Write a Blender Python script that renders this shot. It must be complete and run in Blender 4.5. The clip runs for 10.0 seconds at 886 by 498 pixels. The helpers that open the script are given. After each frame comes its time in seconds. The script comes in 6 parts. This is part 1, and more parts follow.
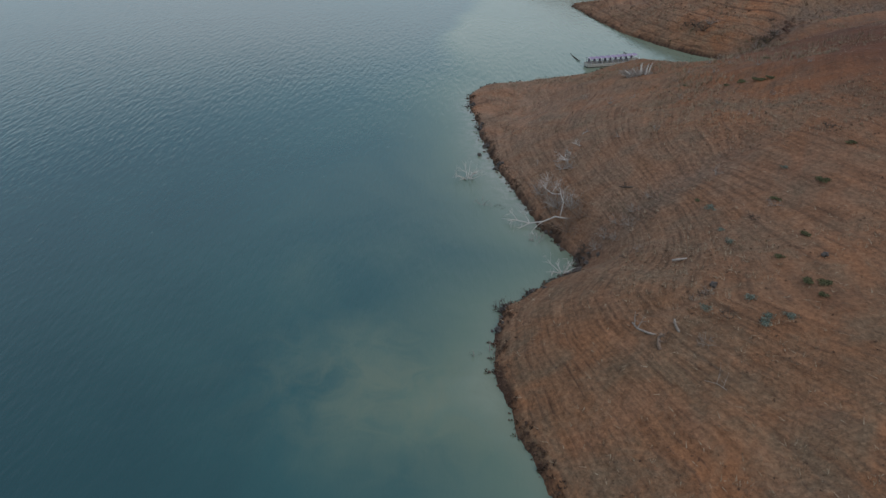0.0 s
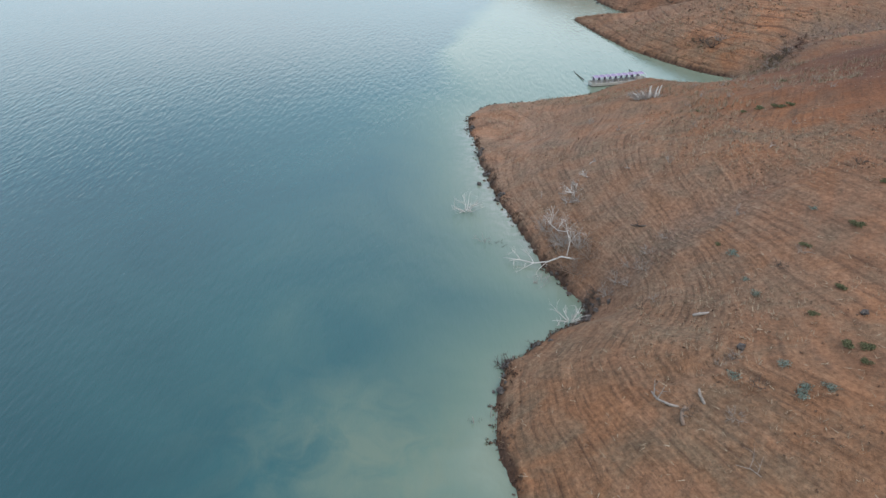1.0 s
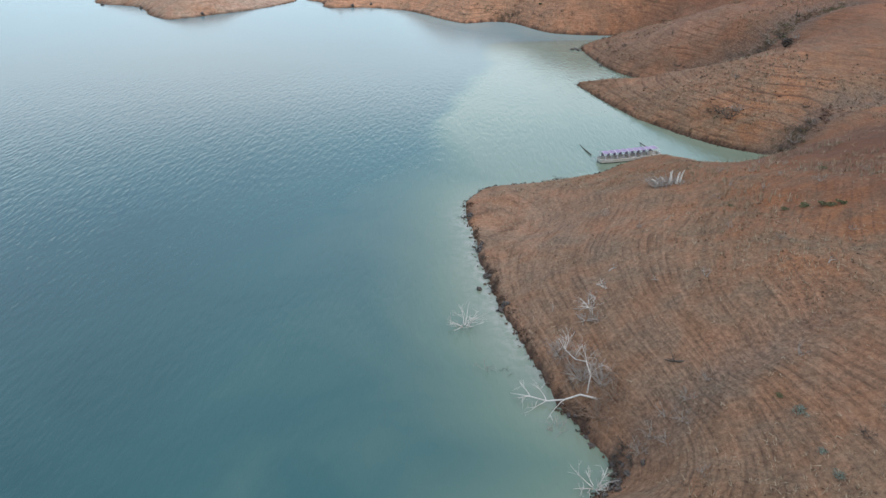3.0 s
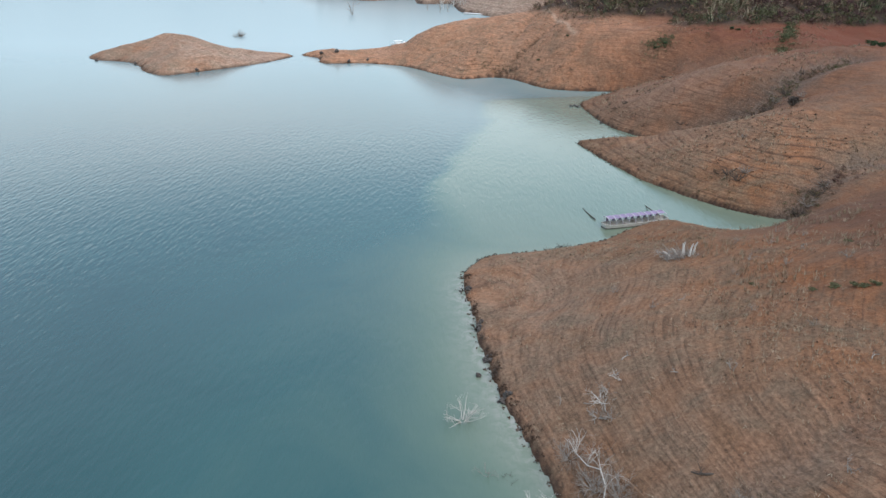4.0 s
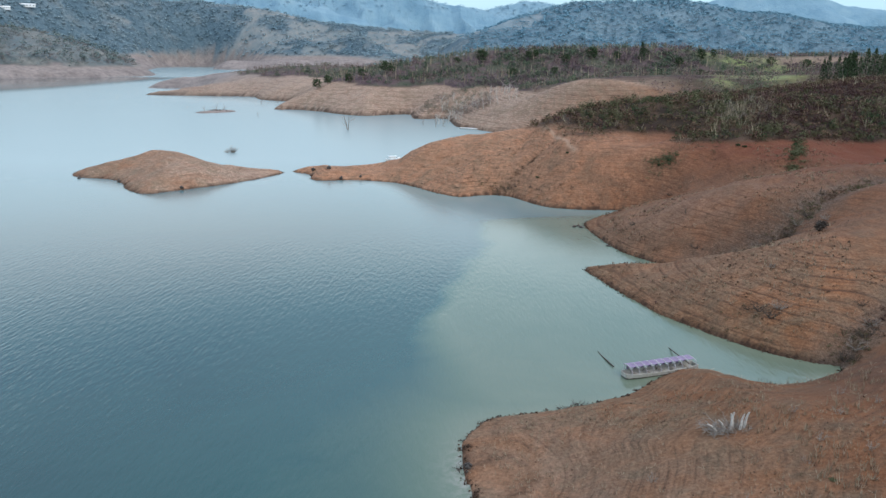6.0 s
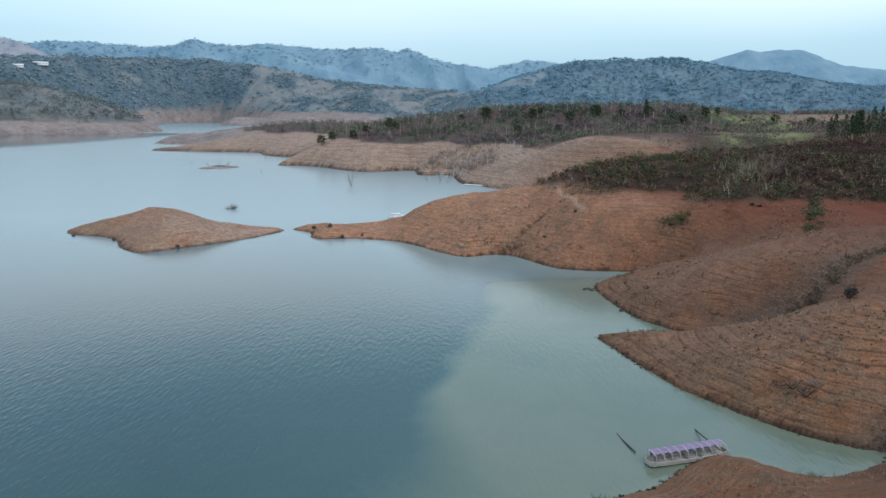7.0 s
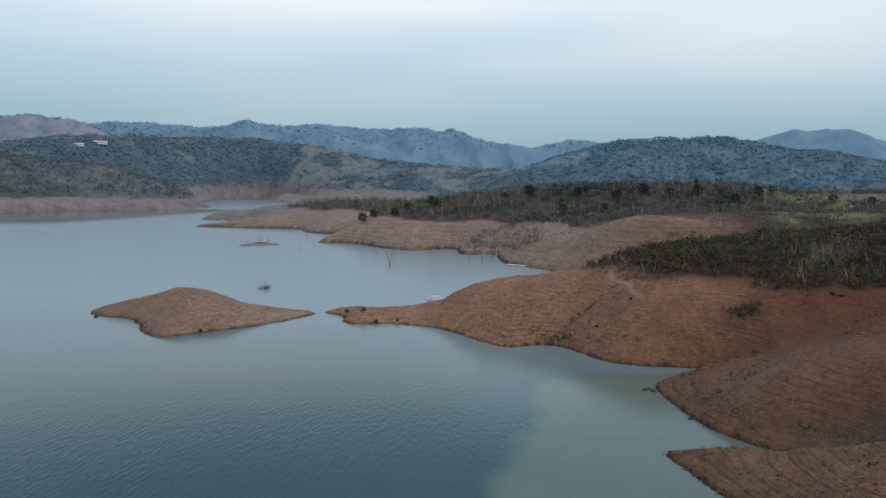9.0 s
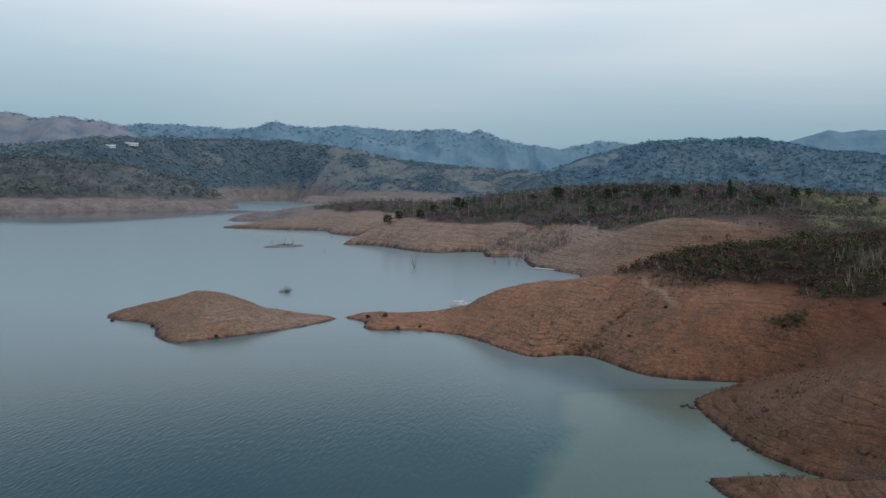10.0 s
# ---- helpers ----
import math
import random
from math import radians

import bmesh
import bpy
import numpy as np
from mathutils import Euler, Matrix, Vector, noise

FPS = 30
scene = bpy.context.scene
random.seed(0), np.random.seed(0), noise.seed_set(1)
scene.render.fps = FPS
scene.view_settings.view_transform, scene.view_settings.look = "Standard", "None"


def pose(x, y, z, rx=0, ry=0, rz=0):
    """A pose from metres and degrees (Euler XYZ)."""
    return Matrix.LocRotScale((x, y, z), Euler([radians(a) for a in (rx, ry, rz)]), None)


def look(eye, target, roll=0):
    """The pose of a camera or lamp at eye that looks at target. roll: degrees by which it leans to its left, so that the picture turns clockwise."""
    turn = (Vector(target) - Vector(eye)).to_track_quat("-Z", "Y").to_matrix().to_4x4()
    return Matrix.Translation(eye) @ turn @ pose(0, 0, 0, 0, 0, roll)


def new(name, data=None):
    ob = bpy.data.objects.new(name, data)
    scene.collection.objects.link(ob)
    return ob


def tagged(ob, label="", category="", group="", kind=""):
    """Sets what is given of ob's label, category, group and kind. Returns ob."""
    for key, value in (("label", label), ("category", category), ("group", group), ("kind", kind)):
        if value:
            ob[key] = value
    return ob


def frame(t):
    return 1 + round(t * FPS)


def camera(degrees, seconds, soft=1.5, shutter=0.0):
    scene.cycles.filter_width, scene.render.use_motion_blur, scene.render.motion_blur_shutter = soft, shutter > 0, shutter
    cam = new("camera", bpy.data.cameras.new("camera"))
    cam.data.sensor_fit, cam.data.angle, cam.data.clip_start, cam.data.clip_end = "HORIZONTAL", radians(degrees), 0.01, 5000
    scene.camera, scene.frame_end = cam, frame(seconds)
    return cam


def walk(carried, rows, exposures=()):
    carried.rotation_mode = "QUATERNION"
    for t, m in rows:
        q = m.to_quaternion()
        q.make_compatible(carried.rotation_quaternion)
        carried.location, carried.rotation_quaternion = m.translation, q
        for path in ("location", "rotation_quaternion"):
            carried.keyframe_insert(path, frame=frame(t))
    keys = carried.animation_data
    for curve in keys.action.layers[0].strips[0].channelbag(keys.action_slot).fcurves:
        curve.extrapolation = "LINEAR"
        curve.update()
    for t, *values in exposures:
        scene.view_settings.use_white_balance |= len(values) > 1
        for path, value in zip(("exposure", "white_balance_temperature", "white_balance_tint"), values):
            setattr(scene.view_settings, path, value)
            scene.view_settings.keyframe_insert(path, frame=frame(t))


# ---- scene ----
cam = camera(62.1, 10.0)
PATH = [
    (0, (1.091, 0.158, 40.422), (1.092, 1.882, 39.407), 0.8),
    (0.5, (1.168, 3.894, 40.463), (1.172, 5.621, 39.453), 0.9),
    (1, (1.236, 7.522, 40.518), (1.24, 9.254, 39.517), 0.9),
    (1.5, (1.271, 11.213, 40.603), (1.276, 12.951, 39.614), 0.8),
    (2, (1.297, 14.995, 40.664), (1.305, 16.746, 39.697), 0.9),
    (3.3, (1.46, 24.785, 41.028), (1.473, 26.589, 40.166), 0.8),
    (4, (1.632, 30.076, 41.139), (1.648, 31.919, 40.364), 0.8),
    (4.5, (1.714, 34.046, 41.185), (1.732, 35.917, 40.476), 0.8),
    (5, (1.821, 38.005, 41.209), (1.842, 39.899, 40.567), 0.8),
    (5.5, (1.937, 42.004, 41.226), (1.96, 43.92, 40.653), 0.7),
    (7, (2.063, 54.53, 41.303), (2.073, 56.497, 40.944), 0.8),
    (7.5, (2.101, 58.829, 41.335), (2.085, 60.808, 41.05), 0.9),
    (8, (2.182, 63.176, 41.382), (2.137, 65.164, 41.17), 0.9),
    (8.5, (2.283, 67.584, 41.41), (2.208, 69.576, 41.254), 0.9),
    (9, (2.37, 72.077, 41.425), (2.261, 74.068, 41.27), 1.0),
    (9.5, (2.451, 76.589, 41.442), (2.305, 78.578, 41.289), 1.1),
    (10, (2.553, 81.093, 41.458), (2.371, 83.079, 41.306), 1.1),
]
walk(cam, [(t, look(eye, target, roll)) for t, eye, target, roll in PATH],
     [(0, 0.2, 6600, 10), (0.25, 0.95, 6600, 10), (1, 1.13, 6600, 10), (4, 1.05, 6600, 9), (5.5, 0.93, 6500, 8), (7, 0.55, 6400, 8), (7.5, 0.36, 6400, 8), (8.3, 0.14, 6450, 9), (9, -0.1, 6450, 9.5), (10, -0.25, 6450, 9.5)])

# ---- world and sun: a dim, hazy overcast evening ----
SUN_UP, SUN_TURN = radians(48), radians(120)
world = bpy.data.worlds.new("sky")
scene.world = world
world.use_nodes = True
wn, wl = world.node_tree.nodes, world.node_tree.links
wn.clear()
w_out = wn.new("ShaderNodeOutputWorld")
w_bg = wn.new("ShaderNodeBackground")
w_sky = wn.new("ShaderNodeTexSky")
w_sky.sky_type = "NISHITA"
w_sky.sun_disc = False
w_sky.sun_elevation, w_sky.sun_rotation = SUN_UP, SUN_TURN
w_sky.air_density, w_sky.dust_density, w_sky.ozone_density = 1.0, 1.0, 2.0
w_co = wn.new("ShaderNodeTexCoord")
w_map = wn.new("ShaderNodeMapping")
w_map.inputs["Rotation"].default_value = (0, 0, 2.2)
w_map.inputs["Scale"].default_value = (1.0, 1.0, 6.5)
w_noise = wn.new("ShaderNodeTexNoise")
w_noise.inputs["Scale"].default_value = 1.15
w_noise.inputs["Detail"].default_value = 2.0
w_noise.inputs["Roughness"].default_value = 0.45
w_ramp = wn.new("ShaderNodeValToRGB")          # the cloud sheet: grey-blue with faintly rosy thin places
w_ramp.color_ramp.elements[0].position, w_ramp.color_ramp.elements[0].color = 0.42, (4.2, 5.0, 5.65, 1)
w_ramp.color_ramp.elements[1].position, w_ramp.color_ramp.elements[1].color = 0.62, (5.2, 5.6, 6.0, 1)
w_mix = wn.new("ShaderNodeMix")
w_mix.data_type = "RGBA"
w_mix.inputs["Factor"].default_value = 0.88
wl.new(w_co.outputs["Generated"], w_map.inputs["Vector"])
wl.new(w_map.outputs["Vector"], w_noise.inputs["Vector"])
wl.new(w_noise.outputs["Fac"], w_ramp.inputs["Fac"])
wl.new(w_sky.outputs["Color"], w_mix.inputs["A"])
wl.new(w_ramp.outputs["Color"], w_mix.inputs["B"])
w_sep = wn.new("ShaderNodeSeparateXYZ")         # blue haze at the skyline, the brightest cloud above it, a dimmer zenith
w_up = wn.new("ShaderNodeValToRGB")
w_up.color_ramp.elements[0].position, w_up.color_ramp.elements[0].color = 0.02, (0.50, 0.64, 0.70, 1)
w_up.color_ramp.elements[1].position, w_up.color_ramp.elements[1].color = 0.62, (0.92, 0.93, 1.04, 1)
for w_at, w_tint in ((0.09, (0.66, 0.79, 0.83, 1)), (0.16, (1.0, 1.06, 1.06, 1)), (0.24, (1.42, 1.36, 1.31, 1)), (0.28, (0.94, 1.06, 1.1, 1)), (0.33, (0.5, 0.72, 0.85, 1)), (0.44, (0.9, 0.92, 1.04, 1))):
    w_up.color_ramp.elements.new(w_at).color = w_tint
w_dim = wn.new("ShaderNodeMix")
w_dim.data_type, w_dim.blend_type = "RGBA", "MULTIPLY"
w_dim.inputs["Factor"].default_value = 1.0
wl.new(w_co.outputs["Generated"], w_sep.inputs[0])
wl.new(w_sep.outputs["Z"], w_up.inputs["Fac"])
wl.new(w_mix.outputs["Result"], w_dim.inputs["A"])
wl.new(w_up.outputs["Color"], w_dim.inputs["B"])
wl.new(w_dim.outputs["Result"], w_bg.inputs["Color"])
w_bg.inputs["Strength"].default_value = 0.135
wl.new(w_bg.outputs["Background"], w_out.inputs["Surface"])

sun = new("sun", bpy.data.lights.new("sun", "SUN"))
sun.data.energy, sun.data.angle, sun.data.color = 0.95, radians(40), (1.0, 0.9, 0.79)
sun.matrix_world = look((0, 0, 0), (-math.sin(SUN_TURN) * math.cos(SUN_UP), -math.cos(SUN_TURN) * math.cos(SUN_UP), -math.sin(SUN_UP)))

# ---- materials ----
def material(name, rough=0.9, spec=0.3):
    m = bpy.data.materials.new(name)
    m.use_nodes = True
    n, l = m.node_tree.nodes, m.node_tree.links
    b = n["Principled BSDF"]
    b.inputs["Roughness"].default_value = rough
    b.inputs["Specular IOR Level"].default_value = spec
    return m, n, l, b


def noise_node(n, l, scale, detail=4.0, rough=0.55, vector=None, dist=0.0):
    t = n.new("ShaderNodeTexNoise")
    t.inputs["Scale"].default_value, t.inputs["Detail"].default_value = scale, detail
    t.inputs["Roughness"].default_value, t.inputs["Distortion"].default_value = rough, dist
    if vector:
        l.new(vector, t.inputs["Vector"])
    return t.outputs["Fac"]


def ramp(n, l, fac, stops):
    r = n.new("ShaderNodeValToRGB")
    while len(r.color_ramp.elements) < len(stops):
        r.color_ramp.elements.new(0.5)
    for e, (p, c) in zip(r.color_ramp.elements, stops):
        e.position, e.color = p, (*c, 1) if len(c) == 3 else c
    l.new(fac, r.inputs["Fac"])
    return r.outputs["Color"]


def math_node(n, l, op, a, b=0.0, clamp=False):
    t = n.new("ShaderNodeMath")
    t.operation, t.use_clamp = op, clamp
    for k, v in enumerate((a, b)):
        if isinstance(v, (int, float)):
            t.inputs[k].default_value = v
        else:
            l.new(v, t.inputs[k])
    return t.outputs[0]


def mix_node(n, l, fac, a, b, how="MIX"):
    t = n.new("ShaderNodeMix")
    t.data_type, t.blend_type = "RGBA", how
    for key, v in (("Factor", fac), ("A", a), ("B", b)):
        if isinstance(v, (int, float)):
            t.inputs[key].default_value = v
        elif isinstance(v, tuple):
            t.inputs[key].default_value = (*v, 1)
        else:
            l.new(v, t.inputs[key])
    return t.outputs["Result"]


def bump_node(n, l, b, height, strength, distance):
    t = n.new("ShaderNodeBump")
    t.inputs["Strength"].default_value, t.inputs["Distance"].default_value = strength, distance
    l.new(height, t.inputs["Height"])
    l.new(t.outputs["Normal"], b.inputs["Normal"])
    return t


def attribute(n, name):
    a = n.new("ShaderNodeAttribute")
    a.attribute_name = name
    return a.outputs["Fac"]


def soil_material():
    """Bare lateritic lake bed with the old waterlines as fine terraces, and scrub litter where plants grow."""
    m, n, l, b = material("red_soil", 0.95, 0.15)
    pos = n.new("ShaderNodeNewGeometry").outputs["Position"]
    sep = n.new("ShaderNodeSeparateXYZ")
    l.new(pos, sep.inputs[0])
    broad = noise_node(n, l, 0.035, 3, 0.5, pos)
    mid = noise_node(n, l, 0.22, 5, 0.6, pos, 0.6)
    grit = noise_node(n, l, 2.6, 5, 0.7, pos)
    base = ramp(n, l, broad, [(0.32, (0.195, 0.104, 0.058)), (0.5, (0.242, 0.115, 0.058)), (0.68, (0.27, 0.113, 0.05))])
    base = mix_node(n, l, ramp(n, l, mid, [(0.42, (0, 0, 0)), (0.66, (0.9, 0.9, 0.9))]), base, (0.215, 0.133, 0.08))
    base = mix_node(n, l, math_node(n, l, "MULTIPLY", attribute(n, "nose"), ramp(n, l, mid, [(0.3, (0.3, 0.3, 0.3)), (0.6, (1, 1, 1))])), base, (0.3, 0.19, 0.135))
    rosy = ramp(n, l, noise_node(n, l, 0.13, 4, 0.6, pos, 0.9), [(0.52, (0, 0, 0)), (0.7, (0.6, 0.6, 0.6))])
    base = mix_node(n, l, rosy, base, (0.28, 0.143, 0.084))
    base = mix_node(n, l, attribute(n, "pale"), base, ramp(n, l, mid, [(0.35, (0.315, 0.232, 0.184)), (0.65, (0.47, 0.368, 0.298))]))
    base = mix_node(n, l, attribute(n, "tan"), base, ramp(n, l, noise_node(n, l, 0.3, 6, 0.65, pos, 0.5), [(0.35, (0.3, 0.147, 0.082)), (0.65, (0.43, 0.238, 0.148))]))
    olive = math_node(n, l, "MULTIPLY", attribute(n, "olive"), ramp(n, l, noise_node(n, l, 0.12, 5, 0.62, pos, 0.6), [(0.4, (0.25, 0.25, 0.25)), (0.6, (1, 1, 1))]))
    base = mix_node(n, l, olive, base, ramp(n, l, noise_node(n, l, 1.1, 5, 0.7, pos), [(0.35, (0.105, 0.078, 0.05)), (0.65, (0.2, 0.148, 0.098))]))
    # old waterlines: thin broken ledges that follow the height; dark lines paint their shadow
    warp = math_node(n, l, "MULTIPLY", noise_node(n, l, 0.06, 2, 0.5, pos), 0.9)
    height = attribute(n, "level")
    level = math_node(n, l, "ADD", math_node(n, l, "MULTIPLY", height, 3.4), math_node(n, l, "ADD", warp, math_node(n, l, "MULTIPLY", noise_node(n, l, 0.8, 3, 0.6, pos), 0.22)))
    band = math_node(n, l, "FRACT", level)
    patch = ramp(n, l, noise_node(n, l, 0.3, 5, 0.72, pos, 0.8), [(0.42, (0, 0, 0)), (0.58, (1, 1, 1))])
    dark = ramp(n, l, band, [(0.0, (1, 1, 1)), (0.1, (0.6, 0.6, 0.6)), (0.26, (0, 0, 0)), (0.9, (0, 0, 0)), (1.0, (1, 1, 1))])
    dark = math_node(n, l, "MULTIPLY", math_node(n, l, "MULTIPLY", dark, patch), attribute(n, "lines"))
    base = mix_node(n, l, dark, base, (0.075, 0.045, 0.033))
    ledge = math_node(n, l, "FRACT", math_node(n, l, "ADD", math_node(n, l, "MULTIPLY", height, 1.05), math_node(n, l, "MULTIPLY", warp, 0.5)))
    streak = ramp(n, l, noise_node(n, l, 0.05, 5, 0.65, pos), [(0.4, (0.1, 0.1, 0.1)), (0.6, (1, 1, 1))])
    base = mix_node(n, l, math_node(n, l, "MULTIPLY", ramp(n, l, ledge, [(0.0, (0.8, 0.8, 0.8)), (0.2, (0, 0, 0)), (0.9, (0, 0, 0)), (1.0, (0.8, 0.8, 0.8))]), math_node(n, l, "MULTIPLY", streak, attribute(n, "ledges"))), base, (0.07, 0.04, 0.028))
    shelf = math_node(n, l, "FRACT", math_node(n, l, "ADD", math_node(n, l, "MULTIPLY", sep.outputs["Z"], 0.36), math_node(n, l, "MULTIPLY", noise_node(n, l, 0.02, 5, 0.6, pos), 3.0)))
    base = mix_node(n, l, math_node(n, l, "MULTIPLY", ramp(n, l, shelf, [(0.0, (0.9, 0.9, 0.9)), (0.16, (0.25, 0.25, 0.25)), (0.35, (0, 0, 0)), (0.92, (0, 0, 0)), (1.0, (0.9, 0.9, 0.9))]), attribute(n, "shelves")), base, (0.075, 0.048, 0.036))
    rake = n.new("ShaderNodeCombineXYZ")            # fine bedding that runs along the old waterlines
    for key, v in (("X", math_node(n, l, "MULTIPLY", height, 5.0)), ("Y", math_node(n, l, "MULTIPLY", sep.outputs["X"], 0.16)), ("Z", math_node(n, l, "MULTIPLY", sep.outputs["Y"], 0.16))):
        l.new(v, rake.inputs[key])
    bedding = noise_node(n, l, 1.0, 5, 0.62, rake.outputs[0], 0.3)
    base = mix_node(n, l, attribute(n, "bedding"), base, mix_node(n, l, 1.0, base, ramp(n, l, bedding, [(0.3, (0.5, 0.47, 0.46)), (0.42, (0.86, 0.84, 0.83)), (0.55, (1.06, 1.05, 1.04)), (0.7, (1.32, 1.3, 1.3))]), "MULTIPLY"))
    rubble = ramp(n, l, noise_node(n, l, 0.75, 7, 0.72, pos, 0.4), [(0.34, (0.66, 0.64, 0.62)), (0.5, (1, 1, 1)), (0.66, (1.25, 1.24, 1.22))])
    base = mix_node(n, l, math_node(n, l, "MULTIPLY", attribute(n, "rubble"), 0.9), base, mix_node(n, l, 1.0, base, rubble, "MULTIPLY"))
    litter = ramp(n, l, noise_node(n, l, 0.11, 6, 0.72, pos, 0.5), [(0.5, (0, 0, 0)), (0.66, (0.55, 0.55, 0.55))])
    base = mix_node(n, l, litter, base, ramp(n, l, noise_node(n, l, 1.4, 6, 0.75, pos), [(0.35, (0.09, 0.062, 0.042)), (0.65, (0.235, 0.172, 0.116))]))
    drab = ramp(n, l, noise_node(n, l, 0.22, 6, 0.74, pos, 0.7), [(0.5, (0, 0, 0)), (0.66, (0.5, 0.5, 0.5))])
    base = mix_node(n, l, drab, base, ramp(n, l, noise_node(n, l, 2.1, 5, 0.75, pos), [(0.36, (0.088, 0.06, 0.036)), (0.64, (0.2, 0.145, 0.094))]))
    specks = ramp(n, l, noise_node(n, l, 5.5, 3, 0.6, pos), [(0.3, (0.8, 0.8, 0.8)), (0.4, (0, 0, 0))])
    base = mix_node(n, l, math_node(n, l, "MULTIPLY", specks, patch), base, (0.055, 0.035, 0.027))
    base = mix_node(n, l, 0.8, base, ramp(n, l, grit, [(0.28, (0.26, 0.24, 0.23)), (0.5, (0.5, 0.5, 0.5)), (0.74, (0.8, 0.79, 0.78))]), "OVERLAY")
    base = mix_node(n, l, math_node(n, l, "MULTIPLY", attribute(n, "path"), math_node(n, l, "ADD", grit, 0.3), True), base, (0.46, 0.33, 0.235))
    # redder soil to the east, with lens edge falloff and slope shade painted in
    base = mix_node(n, l, attribute(n, "red_edge_shade"), base, ramp(n, l, noise_node(n, l, 0.16, 6, 0.68, pos, 0.6), [(0.34, (0.08, 0.049, 0.037)), (0.5, (0.13, 0.067, 0.042)), (0.66, (0.175, 0.082, 0.048))]))
    red = attribute(n, "red")
    base = mix_node(n, l, math_node(n, l, "MULTIPLY", red, math_node(n, l, "ADD", mid, 0.3), True), base, (0.118, 0.036, 0.021))
    base = mix_node(n, l, attribute(n, "deep"), base, mix_node(n, l, 1.0, base, (0.81, 0.82, 0.82), "MULTIPLY"))
    # waterline damp, with slope shade and eastward edge falloff painted into the same mask
    damp_shade = math_node(n, l, "MULTIPLY", attribute(n, "damp_shade"), ramp(n, l, noise_node(n, l, 0.35, 5, 0.7, pos), [(0.35, (0.15, 0.15, 0.15)), (0.62, (1, 1, 1))]))
    base = mix_node(n, l, damp_shade, base, (0.085, 0.045, 0.026))
    wet = attribute(n, "wet")
    base = mix_node(n, l, wet, base, (0.035, 0.022, 0.017))
    green = ramp(n, l, noise_node(n, l, 0.09, 5, 0.65, pos), [(0.3, (0.044, 0.025, 0.023)), (0.47, (0.038, 0.028, 0.02)), (0.56, (0.078, 0.048, 0.034)), (0.72, (0.04, 0.038, 0.02))])
    base = mix_node(n, l, attribute(n, "scrub"), base, green)
    thicket = ramp(n, l, noise_node(n, l, 0.03, 6, 0.68, pos), [(0.34, (0.055, 0.038, 0.048)), (0.47, (0.11, 0.078, 0.078)), (0.58, (0.062, 0.072, 0.05)), (0.72, (0.17, 0.13, 0.105))])
    base = mix_node(n, l, attribute(n, "thicket"), base, thicket)
    # ground under the west wood, greyed for painted haze
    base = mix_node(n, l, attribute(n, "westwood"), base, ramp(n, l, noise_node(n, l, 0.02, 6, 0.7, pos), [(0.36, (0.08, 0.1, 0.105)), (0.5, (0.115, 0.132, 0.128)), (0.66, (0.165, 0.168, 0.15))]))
    gully = math_node(n, l, "MULTIPLY", attribute(n, "gully"), ramp(n, l, noise_node(n, l, 0.6, 5, 0.7, pos), [(0.3, (0.3, 0.3, 0.3)), (0.6, (1, 1, 1))]))
    base = mix_node(n, l, gully, base, ramp(n, l, grit, [(0.35, (0.06, 0.045, 0.036)), (0.65, (0.16, 0.128, 0.105))]))
    base = mix_node(n, l, attribute(n, "meadow"), base, ramp(n, l, noise_node(n, l, 0.12, 6, 0.78, pos), [(0.35, (0.085, 0.115, 0.055)), (0.5, (0.17, 0.205, 0.085)), (0.62, (0.27, 0.3, 0.125))]))
    # far clearings: ground colour greyed and blued to imitate haze
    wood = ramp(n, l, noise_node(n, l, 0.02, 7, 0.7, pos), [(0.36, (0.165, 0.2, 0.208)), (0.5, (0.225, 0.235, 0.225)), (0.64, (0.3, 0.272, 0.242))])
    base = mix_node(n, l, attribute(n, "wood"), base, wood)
    # forest floor painted haze-blue, and darker for the shaded gaps between crowns
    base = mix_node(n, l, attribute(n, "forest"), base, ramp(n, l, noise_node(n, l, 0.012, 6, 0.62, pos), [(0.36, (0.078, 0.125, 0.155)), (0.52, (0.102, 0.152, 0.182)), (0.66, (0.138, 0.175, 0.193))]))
    # crown shading painted in: bump tops lighter, hollows darker
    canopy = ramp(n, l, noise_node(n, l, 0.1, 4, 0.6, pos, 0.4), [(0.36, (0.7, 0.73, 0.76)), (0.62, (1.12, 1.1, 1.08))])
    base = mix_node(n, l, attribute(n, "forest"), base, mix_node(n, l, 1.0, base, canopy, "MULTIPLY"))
    # far flats: bare soil turned mauve grey by haze put into the colour
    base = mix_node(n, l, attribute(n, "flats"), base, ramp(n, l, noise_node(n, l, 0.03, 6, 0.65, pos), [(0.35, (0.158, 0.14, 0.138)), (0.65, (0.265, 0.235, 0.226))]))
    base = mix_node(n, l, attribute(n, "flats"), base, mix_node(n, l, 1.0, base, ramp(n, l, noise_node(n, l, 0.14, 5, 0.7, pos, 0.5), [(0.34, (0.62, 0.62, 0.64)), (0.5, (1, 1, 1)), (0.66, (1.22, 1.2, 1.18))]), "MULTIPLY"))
    # distance haze painted as blue into the skyline ridges and the eastern hill
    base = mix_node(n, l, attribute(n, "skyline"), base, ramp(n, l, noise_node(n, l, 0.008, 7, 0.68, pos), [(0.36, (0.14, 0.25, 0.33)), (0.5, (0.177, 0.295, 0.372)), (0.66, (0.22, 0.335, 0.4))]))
    # far left hill: its grey is haze mixed into the base colour
    base = mix_node(n, l, attribute(n, "haze_grey"), base, ramp(n, l, noise_node(n, l, 0.011, 6, 0.65, pos), [(0.38, (0.18, 0.23, 0.285)), (0.52, (0.265, 0.285, 0.325)), (0.66, (0.33, 0.325, 0.345))]))
